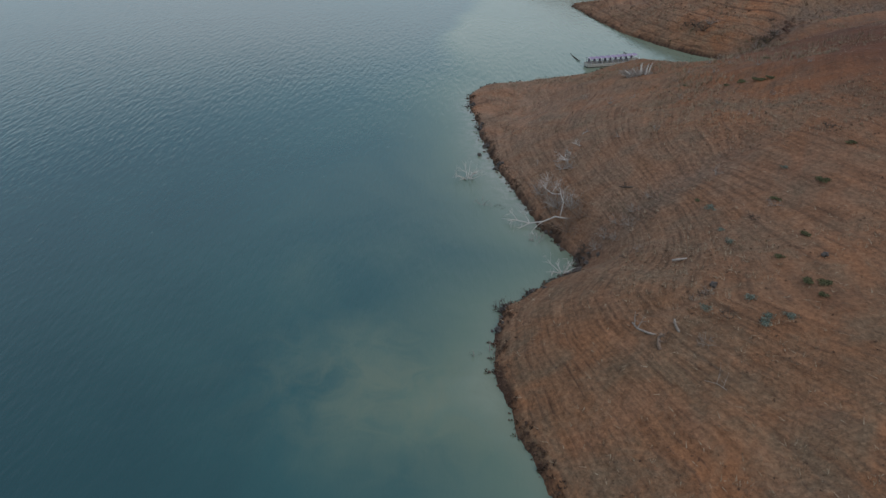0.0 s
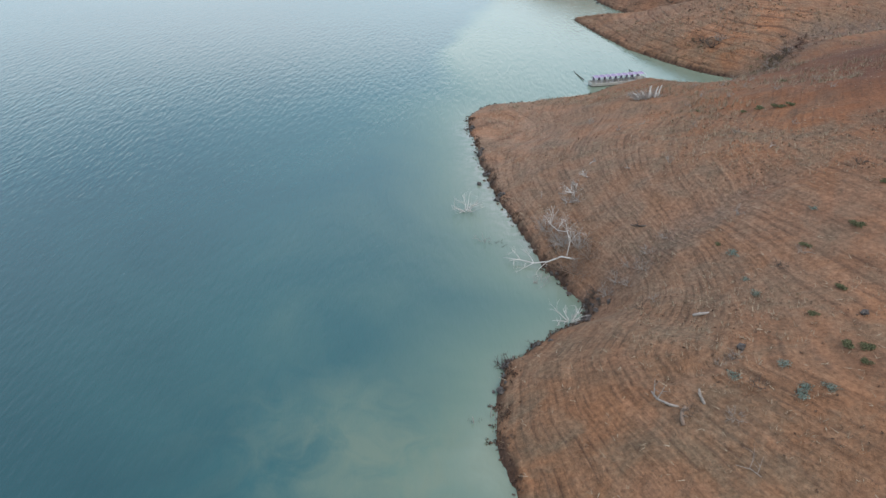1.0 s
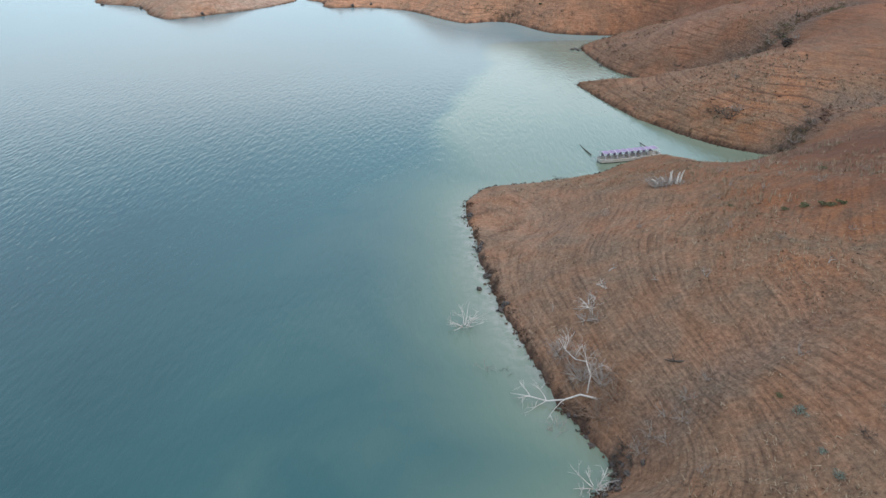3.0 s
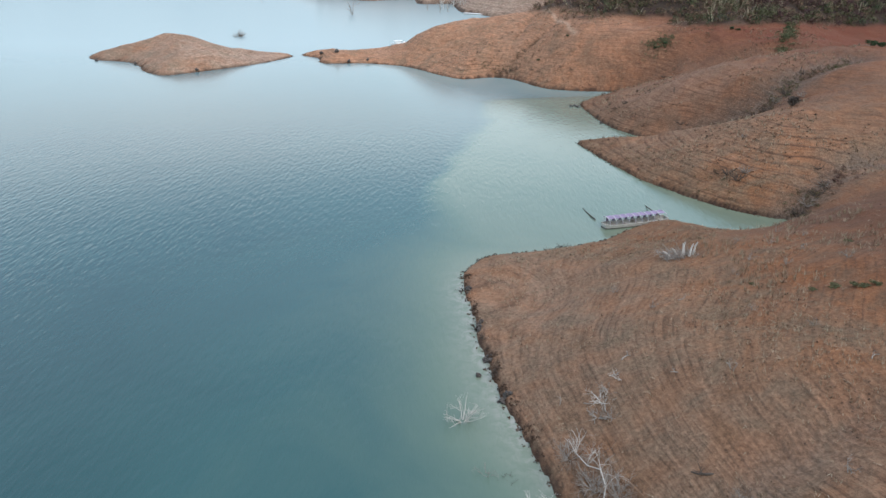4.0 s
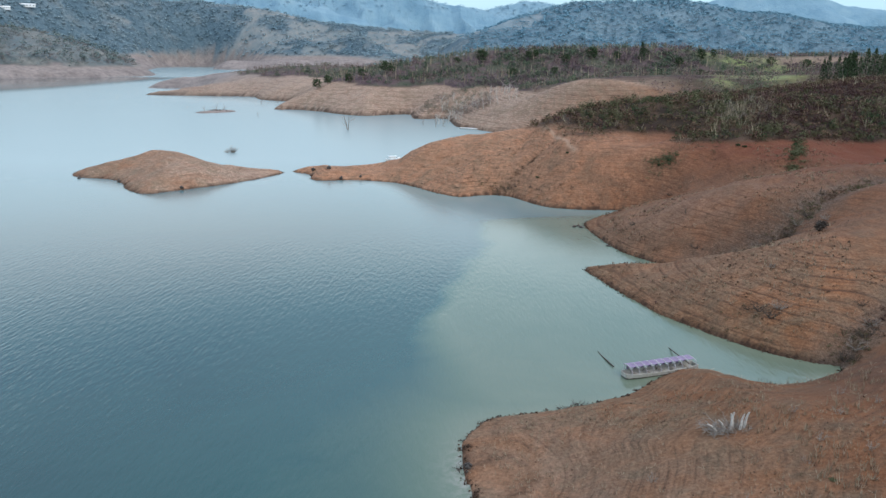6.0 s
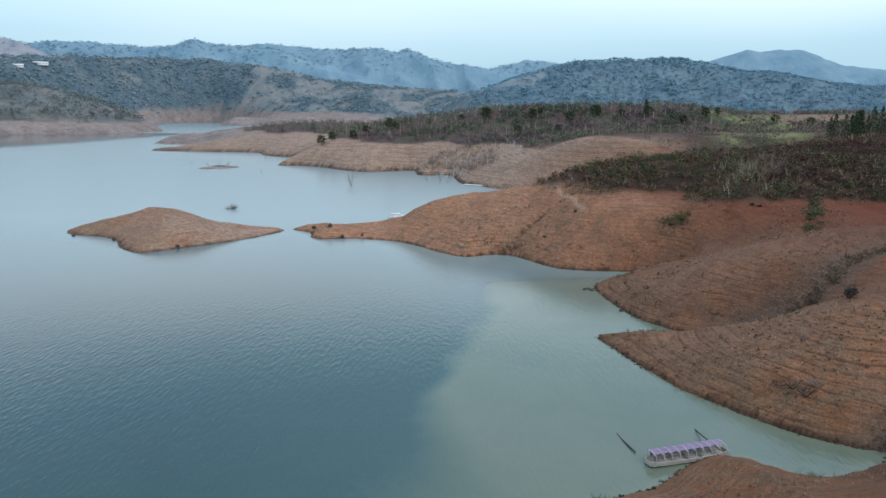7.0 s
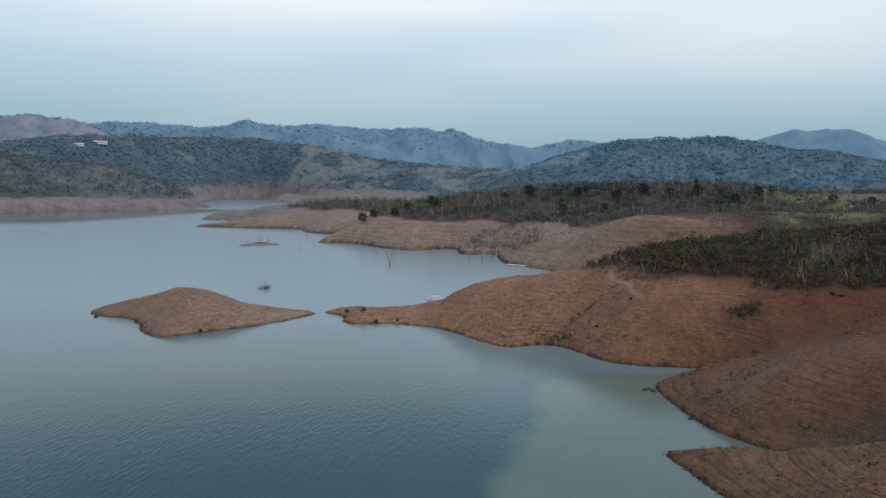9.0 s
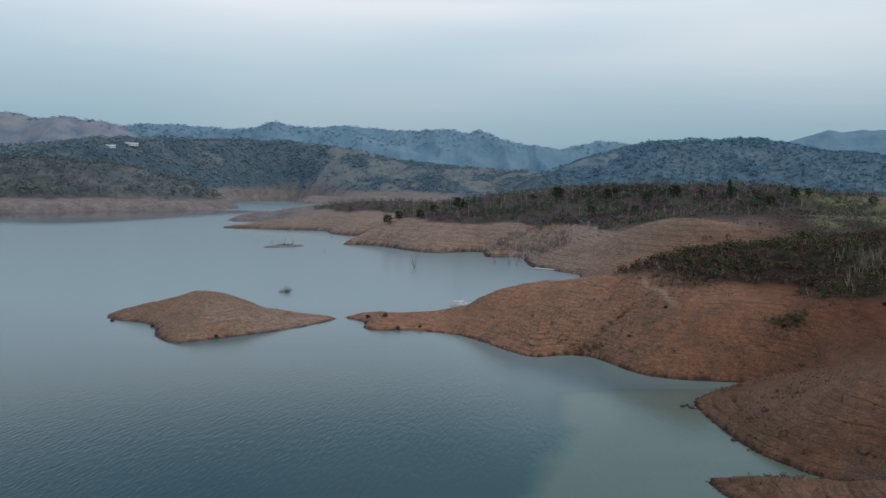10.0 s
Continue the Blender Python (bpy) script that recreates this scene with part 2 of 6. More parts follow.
    l.new(base, b.inputs["Base Color"])
    h = math_node(n, l, "ADD", math_node(n, l, "MULTIPLY", math_node(n, l, "MULTIPLY", band, math_node(n, l, "ADD", patch, 0.35)), 0.42), math_node(n, l, "MULTIPLY", grit, 0.55))
    h = math_node(n, l, "ADD", h, math_node(n, l, "ADD", math_node(n, l, "MULTIPLY", mid, 0.9), math_node(n, l, "MULTIPLY", math_node(n, l, "MULTIPLY", bedding, attribute(n, "bedding")), 0.9)))
    crowns_up = math_node(n, l, "MULTIPLY", math_node(n, l, "MULTIPLY", noise_node(n, l, 0.1, 4, 0.6, pos, 0.4), attribute(n, "forest")), 14.0)
    bump_node(n, l, b, math_node(n, l, "ADD", h, crowns_up), 0.85, 0.42)
    return m


def water_material():
    m, n, l, b = material("lake_water", 0.18, 0.5)
    b.inputs["IOR"].default_value = 1.42
    b.inputs["Specular Tint"].default_value = (0.6, 0.92, 1.0, 1)
    pos = n.new("ShaderNodeNewGeometry").outputs["Position"]
    silt = attribute(n, "silt")
    swirl = noise_node(n, l, 0.05, 4, 0.55, pos, 1.2)
    s = math_node(n, l, "ADD", silt, math_node(n, l, "MULTIPLY", math_node(n, l, "SUBTRACT", swirl, 0.5), 0.18), True)
    col = ramp(n, l, s, [(0.0, (0.003, 0.029, 0.035)), (0.25, (0.016, 0.063, 0.064)), (0.5, (0.08, 0.122, 0.091)), (0.75, (0.158, 0.183, 0.134)), (1.0, (0.2, 0.21, 0.155))])
    # far water: sky reflection painted in as a pale diffuse blue
    sky_sheen = attribute(n, "sky_sheen")
    col = mix_node(n, l, sky_sheen, col, (0.245, 0.325, 0.34))
    sand = math_node(n, l, "MULTIPLY", attribute(n, "sand"), ramp(n, l, noise_node(n, l, 0.28, 5, 0.6, pos, 0.8), [(0.38, (0, 0, 0)), (0.62, (1, 1, 1))]))
    col = mix_node(n, l, sand, col, (0.112, 0.135, 0.092))
    foam = math_node(n, l, "MULTIPLY", attribute(n, "foam"), ramp(n, l, noise_node(n, l, 0.9, 5, 0.65, pos, 0.6), [(0.4, (0, 0, 0)), (0.62, (1, 1, 1))]))
    col = mix_node(n, l, foam, col, (0.3, 0.28, 0.26))
    l.new(math_node(n, l, "MULTIPLY", math_node(n, l, "ADD", math_node(n, l, "MULTIPLY", sky_sheen, 0.12), 0.14), math_node(n, l, "SUBTRACT", 1.0, math_node(n, l, "MULTIPLY", attribute(n, "shelter"), 0.85))), b.inputs["Roughness"])
    l.new(col, b.inputs["Base Color"])
    turn = n.new("ShaderNodeMapping")
    turn.inputs["Rotation"].default_value = (0, 0, radians(-32))
    turn.inputs["Scale"].default_value = (1.0, 0.3, 1.0)
    l.new(pos, turn.inputs["Vector"])
    rip = noise_node(n, l, 1.5, 3, 0.5, turn.outputs["Vector"], 0.15)
    fine = noise_node(n, l, 2.6, 2, 0.5, turn.outputs["Vector"], 0.2)
    swell = noise_node(n, l, 0.35, 3, 0.5, turn.outputs["Vector"], 0.5)
    gust = ramp(n, l, noise_node(n, l, 0.02, 3, 0.5, pos), [(0.35, (0.7, 0.7, 0.7)), (0.65, (1, 1, 1))])
    h = math_node(n, l, "ADD", rip, math_node(n, l, "MULTIPLY", fine, 0.25))
    h = math_node(n, l, "ADD", h, math_node(n, l, "MULTIPLY", swell, 0.25))
    h = math_node(n, l, "MULTIPLY", math_node(n, l, "MULTIPLY", h, gust), attribute(n, "chop"))
    bump_node(n, l, b, h, 0.47, 0.2)
    return m


def leaf_material(name, stops, rough=0.85, single=0.55, patch=0.6, scale=0.05):
    """Leaves whose colour changes from clump to clump (single) and from patch to patch."""
    m, n, l, b = material(name, rough, 0.2)
    g = n.new("ShaderNodeNewGeometry")
    blend = math_node(n, l, "ADD", math_node(n, l, "MULTIPLY", g.outputs["Random Per Island"], single),
                      math_node(n, l, "MULTIPLY", noise_node(n, l, scale, 5, 0.6, g.outputs["Position"]), patch))
    l.new(ramp(n, l, blend, stops), b.inputs["Base Color"])
    return m


def grain_material(name, dark, light, scale=6.0, rough=0.8, spec=0.3, bump=0.4):
    m, n, l, b = material(name, rough, spec)
    co = n.new("ShaderNodeTexCoord").outputs["Object"]
    f = math_node(n, l, "ADD", math_node(n, l, "MULTIPLY", noise_node(n, l, scale, 5, 0.65, co), 0.7),
                  math_node(n, l, "MULTIPLY", noise_node(n, l, scale * 0.15, 2, 0.5, co), 0.3))
    l.new(ramp(n, l, f, [(0.3, dark), (0.7, light)]), b.inputs["Base Color"])
    bump_node(n, l, b, f, bump, 0.02)
    return m


SOIL = soil_material()
WATER = water_material()
SCRUB = leaf_material("dry_scrub", [(0.38, (0.048, 0.023, 0.024)), (0.48, (0.085, 0.044, 0.036)), (0.57, (0.15, 0.094, 0.06)), (0.66, (0.06, 0.055, 0.027)), (0.8, (0.095, 0.104, 0.045))], 0.85, 0.22, 0.95, 0.07)
# thicket colours, partly lightened to paint in haze over the ridge
WOODS = leaf_material("dry_woodland", [(0.38, (0.102, 0.06, 0.07)), (0.5, (0.15, 0.094, 0.096)), (0.58, (0.24, 0.186, 0.154)), (0.68, (0.094, 0.114, 0.079)), (0.8, (0.156, 0.186, 0.102))], 0.85, 0.2, 0.98, 0.022)
# east far woods: distance haze is put into the leaf colour
DARK_FAR_WOODS = leaf_material("hazed_dark_woodland", [(0.3, (0.108, 0.238, 0.318)), (0.5, (0.148, 0.282, 0.358)), (0.66, (0.19, 0.312, 0.376)), (0.85, (0.245, 0.35, 0.395))], 1.0, 0.1, 0.9, 0.012)
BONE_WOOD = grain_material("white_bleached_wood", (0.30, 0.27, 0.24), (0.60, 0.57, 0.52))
# west far woods: leaf colour blued for distance haze
FAR_WOODS = leaf_material("hazed_woodland", [(0.3, (0.147, 0.237, 0.282)), (0.5, (0.198, 0.284, 0.323)), (0.62, (0.262, 0.323, 0.339)), (0.8, (0.365, 0.378, 0.365))], 1.0, 0.12, 0.9, 0.012)
GREEN = leaf_material("dark_green_leaves", [(0.25, (0.016, 0.034, 0.016)), (0.6, (0.035, 0.06, 0.025)), (0.9, (0.07, 0.09, 0.04))])
PALE_WOOD = grain_material("bleached_wood", (0.14, 0.12, 0.105), (0.35, 0.315, 0.275))
DARK_WOOD = grain_material("wet_dark_wood", (0.03, 0.024, 0.02), (0.09, 0.07, 0.055))

# ridge woods: leaf colour is mostly painted haze blue
RIDGE_WOODS = leaf_material("hazed_ridge_woodland", [(0.3, (0.19, 0.319, 0.409)), (0.5, (0.23, 0.364, 0.454)), (0.8, (0.269, 0.398, 0.482))], 1.0, 0.1, 0.9, 0.012)
# trees and wood of the west bank, their colours paled for haze
HAZY_TREES = leaf_material("hazed_green_trees", [(0.3, (0.085, 0.13, 0.14)), (0.5, (0.115, 0.165, 0.165)), (0.66, (0.155, 0.195, 0.175)), (0.85, (0.205, 0.22, 0.195))])
WEST_WOODS = leaf_material("hazed_brown_woodland", [(0.35, (0.138, 0.126, 0.138)), (0.5, (0.192, 0.174, 0.174)), (0.62, (0.24, 0.214, 0.194)), (0.73, (0.132, 0.166, 0.154)), (0.88, (0.168, 0.204, 0.18))], 0.9, 0.4, 0.8, 0.02)
# bush greens raised a little as painted haze
RIDGE_GREEN = leaf_material("dark_ridge_bushes", [(0.3, (0.04, 0.062, 0.046)), (0.6, (0.065, 0.098, 0.064)), (0.85, (0.11, 0.14, 0.08))])

# ---- the plan of the lake: its waterline, walked with the land on the right ----
CAPE = [(60, -600), (30, -200), (16, -60), (12, 0), (10.5, 24), (8.6, 36), (7.2, 41), (6.7, 44), (5.8, 47.4), (5.6, 50), (6.1, 53.4), (6.7, 56.3), (6.9, 57.6), (8.5, 58.8),
        (10.2, 60.6), (12.9, 63.3), (14.9, 64.6), (15.4, 66.2), (14.9, 68), (13.8, 70), (12.6, 73.2), (11.3, 78), (9.7, 84), (8.2, 90),
        (7.5, 95), (6.4, 102), (6.0, 108), (5.0, 114.5), (5.1, 118.5), (6.5, 122.5), (8.6, 124.6), (14, 126.2), (19.5, 128.2), (25.5, 130.7),
        (29.5, 133.8), (33, 137.5), (37, 139.4), (40.5, 138.2), (43, 135), (45.7, 133.2), (50.7, 134.6), (56.6, 138.2)]
SPURS = [(59.2, 141), (55.6, 142.8), (52, 145.4), (47.2, 150.8), (42.1, 158), (39.2, 165), (36.8, 172.2), (34.5, 180), (32.5, 187.6), (33.7, 190.2),
         (41.5, 191.8), (49.6, 192.2), (55.5, 191.4), (52, 192.6), (48.4, 195), (43.4, 204.6), (41.3, 217), (40.5, 230), (43.4, 236.4), (51.2, 244.5),
         (58, 248.8), (62, 250), (50, 250.2), (40, 251.4), (33, 255.6), (24.5, 270.4), (16, 271.6), (9, 268.8), (2, 275.5), (-6, 287)]
PENINSULA = [(-14, 294.6), (-25, 298.6), (-38.9, 297.6), (-43, 309.8), (-50.4, 316.7), (-43, 322.5), (-30.6, 330), (-18, 338.5), (-9, 349), (4, 368),
             (20, 400), (34, 440), (39, 468), (31, 480), (22, 495.6), (14.4, 509), (11.8, 545), (8.5, 566), (-12.5, 564), (-18, 602), (-34, 596),
             (-50, 585), (-70, 600), (-92, 629), (-110, 640), (-127, 644), (-122, 690), (-131, 742), (-166, 772), (-188, 822), (-240, 828), (-302, 839)]
FAR_SHORE = [(-250, 872), (-272, 925), (-300, 990), (-365, 1010), (-348, 1120), (-352, 1300), (-366, 1500), (-413, 1674), (-330, 1760), (-507, 1846), (-430, 1950), (-498, 2031),
             (-470, 2150), (-560, 2272), (-677, 2358), (-600, 2520), (-700, 2690), (-848, 2765), (-905, 2640), (-889, 2468), (-798, 2156), (-770, 1960), (-644, 1758), (-566, 1560),
             (-588, 1440), (-615, 1366), (-684, 1299), (-700, 1164), (-735, 1074), (-900, 960), (-1200, 820), (-1300, 550), (-1200, 200), (-1050, -300), (-700, -560), (-200, -680)]
ISLAND = [(-126, 310), (-124.5, 303), (-118, 297.5), (-112, 296), (-106, 292.5), (-99.5, 284), (-96.5, 277.5), (-91, 271), (-86, 268.4), (-80.5, 273.5), (-74, 280), (-66, 289), (-60, 298), (-53.5, 313),
          (-59, 316.5), (-67, 319), (-76, 321.5), (-83, 326), (-85, 332), (-92, 339), (-104, 342), (-116, 335), (-123, 322)]
ISLET = [(-174.7, 596), (-166.2, 592), (-150.2, 606), (-153, 622), (-172.8, 615)]


def soft(v, a, b):
    t = np.clip((v - a) / (b - a), 0, 1)
    return t * t * (3 - 2 * t)


def hash01(ix, iy, seed):
    h = (ix.astype(np.int64) * 374761393 + iy.astype(np.int64) * 668265263 + seed * 974711) & 0xFFFFFFFF
    h = ((h ^ (h >> 13)) * 1274126177) & 0xFFFFFFFF
    return ((h ^ (h >> 16)) & 0xFFFF) / 65535.0


def value_noise(x, y, size, seed=0):
    """Smooth noise from -1 to 1 with lumps of the given size in metres."""
    x, y = np.asarray(x, float) / size, np.asarray(y, float) / size
    ix, iy = np.floor(x), np.floor(y)
    fx, fy = x - ix, y - iy
    fx, fy = fx * fx * fx * (fx * (fx * 6 - 15) + 10), fy * fy * fy * (fy * (fy * 6 - 15) + 10)
    a, b = hash01(ix, iy, seed), hash01(ix + 1, iy, seed)
    c, d = hash01(ix, iy + 1, seed), hash01(ix + 1, iy + 1, seed)
    return 2 * (a + (b - a) * fx + (c - a) * fy + (a - b - c + d) * fx * fy) - 1


def fbm(x, y, size, octaves, seed=0, gain=0.5):
    out, amp = 0.0, 1.0
    for k in range(octaves):
        out = out + amp * value_noise(x * math.cos(k) - y * math.sin(k), x * math.sin(k) + y * math.cos(k), size / 2 ** k, seed + 17 * k)
        amp *= gain
    return out


def rounded(points, near=0.2):
    """A closed waterline through the plan's corners, smoothed, and uneven as a bank is."""
    p = np.array(points, float)
    out = []
    for i in range(len(p)):
        a, b, c, d = p[i - 1], p[i], p[(i + 1) % len(p)], p[(i + 2) % len(p)]
        reach = max(np.hypot(*(b - (0, 60))), 60)
        count = max(2, int(np.hypot(*(c - b)) / (near * max(1, reach / 200) ** 1.2)) + 1)
        t = (np.arange(count) / count)[:, None]
        out.append(0.5 * (2 * b + (c - a) * t + (2 * a - 5 * b + 4 * c - d) * t ** 2 + (3 * b - a - 3 * c + d) * t ** 3))
    q = np.concatenate(out)
    reach = np.maximum(np.hypot(q[:, 0], q[:, 1] - 60), 60) / 60
    rough = 0.22 * reach ** 0.45
    q[:, 0] += rough * fbm(q[:, 0] / reach, q[:, 1] / reach, 3.0, 3, 5)
    q[:, 1] += rough * fbm(q[:, 0] / reach, q[:, 1] / reach, 3.0, 3, 9)
    return q


SHORES = [rounded(CAPE + SPURS + PENINSULA + FAR_SHORE), rounded(ISLAND), rounded(ISLET)]


def stretched(start, end, fine, step, growth):
    """Grid lines: even inside fine, ever wider outside it."""
    mid = list(np.arange(fine[0], fine[1] + step / 2, step))
    lo, hi, s = [], [], step
    v = mid[0]
    while v > start:
        s *= 1 + growth
        v -= s
        lo.append(v)
    v, s = mid[-1], step
    while v < end:
        s *= 1 + growth
        v += s
        hi.append(v)
    return np.array(lo[::-1] + mid + hi)


def inside_lake(xs, ys):
    """For every crossing of grid lines, whether it lies over the lake: parity of the waterlines crossed."""
    out = np.zeros((len(ys), len(xs)), bool)
    segs = [(np.stack([s, np.roll(s, -1, 0)], 1)) for s in SHORES]
    seg = np.concatenate(segs)
    (x0, y0), (x1, y1) = seg[:, 0].T, seg[:, 1].T
    for j, y in enumerate(ys):
        k = (y0 <= y) != (y1 <= y)
        cross = np.sort(x0[k] + (y - y0[k]) / (y1[k] - y0[k]) * (x1[k] - x0[k]))
        out[j] = np.searchsorted(cross, xs) % 2 == 1
    return out


def shore_distance(xs, ys):
    from mathutils import kdtree
    pts = np.concatenate(SHORES)
    tree = kdtree.KDTree(len(pts))
    for i, (x, y) in enumerate(pts):
        tree.insert((x, y, 0), i)
    tree.balance()
    d = np.empty((len(ys), len(xs)))
    find = tree.find
    for j, y in enumerate(ys):
        d[j] = [find((x, y, 0))[2] for x in xs]
    return np.where(inside_lake(xs, ys), -d, d)


# hills: x, y, height, half-width across, half-width along, turn in degrees
NEAR_HILLS = [(56, 84, 3.6, 16, 14, 0), (70, 55, 3.9, 20, 20, 0), (38, 72, 3.5, 14, 14, 0), (25, 70, 2.0, 9, 9, 0), (20, 52, 1.9, 10, 10, 0), (40, 98, -0.7, 14, 14, 0), (22, 90, 1.7, 8, 10, 0), (75, 110, 7.6, 22, 22, 0), (12, 112, -3.1, 7, 8, 0), (60, 160, 1.6, 12, 16, 0), (85, 180, 4.8, 22, 20, 0), (70, 205, 4.3, 14, 14, 0), (105, 215, 7.7, 22, 20, 0), (45, 275, 8.3, 13, 13, 0), (22, 280, 3.4, 10, 10, 0), (70, 262, 8.7, 14, 10, 0)] \
    + [(98, 265, 6.6, 16, 14, 0), (58, 312, 7.8, 18, 18, 0), (95, 300, 8.5, 24, 18, 0), (10, 318, 3.2, 16, 14, 0), (60, 15, 1.0, 22, 22, 0), (60, 230, 0.6, 12, 10, 0), (-20, 316, -1.2, 12, 8, 0), (-40, 310, 2.2, 9, 7, 0), (-104, 310, -0.3, 13, 12, 0), (-88, 300, -1.0, 10, 14, 0), (-64, 304, -3.2, 9, 7, 0), (-74, 309, -1.2, 8, 7, 0), (-92, 318, 1.6, 9, 9, 0), (92, 243, 2.1, 26, 6, 0), (68, 189, -5.6, 12, 5, 0), (76, 139, -0.6, 18, 6, 0), (35, 300, 4.5, 12, 12, 0), (88, 218, -0.7, 14, 10, 0)] \
    + [(60, 360, 1.1, 16, 14, 0), (95, 340, 4.4, 24, 16, 0), (140, 300, 5.2, 24, 20, 0), (100, 400, 2.0, 22, 20, 0), (53, 236, -2.0, 11, 9, 0), (46, 185, -1.7, 10, 7, 0), (12, 306, 2.1, 10, 9, 0), (-2, 306, 2.5, 8, 8, 0)]
MID_HILLS = [(140, 335, 12, 55, 36, 0), (215, 400, 20, 70, 60, 0), (98, 500, 22, 36, 20, 0), (150, 560, 20, 90, 50, 0), (-60, 700, 17, 90, 60, 0), (40, 640, 16, 90, 40, 0),
             (60, 740, 34, 120, 60, 0), (200, 760, 34, 130, 60, 0), (380, 800, 30, 160, 80, 0), (-160, 960, 20, 140, 120, 0), (420, 520, 34, 160, 130, 0), (-90, 300, 8, 24, 24, 0)]
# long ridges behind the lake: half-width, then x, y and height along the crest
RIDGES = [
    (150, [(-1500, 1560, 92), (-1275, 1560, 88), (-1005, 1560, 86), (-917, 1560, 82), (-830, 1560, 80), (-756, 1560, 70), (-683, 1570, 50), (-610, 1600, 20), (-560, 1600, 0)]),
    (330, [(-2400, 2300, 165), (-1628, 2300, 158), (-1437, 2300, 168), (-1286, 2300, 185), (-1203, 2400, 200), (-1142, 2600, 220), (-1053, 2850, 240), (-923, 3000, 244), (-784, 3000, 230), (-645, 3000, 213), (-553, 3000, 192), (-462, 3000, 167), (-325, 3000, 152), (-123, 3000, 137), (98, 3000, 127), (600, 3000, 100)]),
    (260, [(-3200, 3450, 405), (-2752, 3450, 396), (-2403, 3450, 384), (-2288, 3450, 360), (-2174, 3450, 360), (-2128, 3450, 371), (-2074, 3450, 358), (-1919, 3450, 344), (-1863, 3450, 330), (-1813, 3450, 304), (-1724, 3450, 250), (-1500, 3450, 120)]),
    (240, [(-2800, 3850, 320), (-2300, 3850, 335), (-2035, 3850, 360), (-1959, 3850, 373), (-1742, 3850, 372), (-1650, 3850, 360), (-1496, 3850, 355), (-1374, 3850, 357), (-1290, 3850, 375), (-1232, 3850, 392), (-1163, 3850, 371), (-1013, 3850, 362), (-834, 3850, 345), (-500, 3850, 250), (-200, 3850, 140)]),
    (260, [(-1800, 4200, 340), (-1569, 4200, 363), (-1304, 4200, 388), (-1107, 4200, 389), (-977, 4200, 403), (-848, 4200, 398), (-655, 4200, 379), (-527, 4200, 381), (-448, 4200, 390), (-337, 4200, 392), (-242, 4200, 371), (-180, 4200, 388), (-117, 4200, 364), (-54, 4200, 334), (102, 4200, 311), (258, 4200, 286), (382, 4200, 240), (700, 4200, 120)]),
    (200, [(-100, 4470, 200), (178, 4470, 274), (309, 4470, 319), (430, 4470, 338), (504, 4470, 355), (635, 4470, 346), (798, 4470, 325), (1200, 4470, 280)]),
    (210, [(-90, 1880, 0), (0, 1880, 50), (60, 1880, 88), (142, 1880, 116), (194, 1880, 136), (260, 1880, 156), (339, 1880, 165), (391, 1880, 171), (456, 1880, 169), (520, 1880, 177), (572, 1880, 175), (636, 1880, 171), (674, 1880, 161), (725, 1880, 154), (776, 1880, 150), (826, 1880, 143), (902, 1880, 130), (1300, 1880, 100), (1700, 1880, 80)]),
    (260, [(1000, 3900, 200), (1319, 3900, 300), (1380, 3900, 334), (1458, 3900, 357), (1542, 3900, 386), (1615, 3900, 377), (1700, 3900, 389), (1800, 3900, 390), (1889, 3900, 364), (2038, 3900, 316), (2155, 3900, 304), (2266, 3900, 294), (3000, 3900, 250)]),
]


def hill(x, y, cx, cy, h, a, b, turn):
    c, s = math.cos(radians(turn)), math.sin(radians(turn))
    u, v = ((x - cx) * c + (y - cy) * s) / a, (-(x - cx) * s + (y - cy) * c) / b
    return h * np.exp(-0.5 * (u * u + v * v))


# gullies that run up from the heads of the coves
GULLIES = [([(16, 66.5), (20, 68), (25, 71), (32, 73)], 1.0, 2.2), ([(59, 141.5), (64, 145), (72, 149), (86, 150)], 1.8, 3.5),
           ([(56, 191.3), (64, 190.5), (73, 192), (84, 198), (98, 204)], 2.4, 4.0), ([(63, 250), (76, 246.5), (92, 242), (110, 240), (135, 244)], 2.6, 5.0),
           ([(17.0, 49.0), (19.2, 48.9), (21.2, 49.5), (23.2, 50.4)], 0.35, 0.5), ([(20, 273.5), (24.4, 274.7), (29.7, 275.8), (34.5, 278.6), (38.6, 281.3), (41.5, 289.7)], 1.0, 1.5),
           ([(26.3, 279.6), (30.4, 289), (35.5, 303.5)], 0.7, 1.6), ([(76, 247.5), (80, 254), (84, 262)], 0.8, 1.8)]


FOOTPATH = [([(37.9, 302.5), (39.2, 296), (40.3, 291.6), (41.4, 287), (41.9, 283.1), (43.2, 278), (43.3, 274.1), (44.2, 269.5)], 1.0, 0.6)]


def gully_depth(x, y, lines=None):
    out = np.zeros_like(x, dtype=float)
    for line, depth, wide in lines or GULLIES:
        best = np.full_like(out, 1e9)
        for (ax, ay), (bx, by) in zip(line, line[1:]):
            t = np.clip(((x - ax) * (bx - ax) + (y - ay) * (by - ay)) / ((bx - ax) ** 2 + (by - ay) ** 2), 0, 1)
            best = np.minimum(best, np.hypot(x - ax - t * (bx - ax), y - ay - t * (by - ay)))
        out = np.maximum(out, depth * np.exp(-(best / wide) ** 2))
    return out


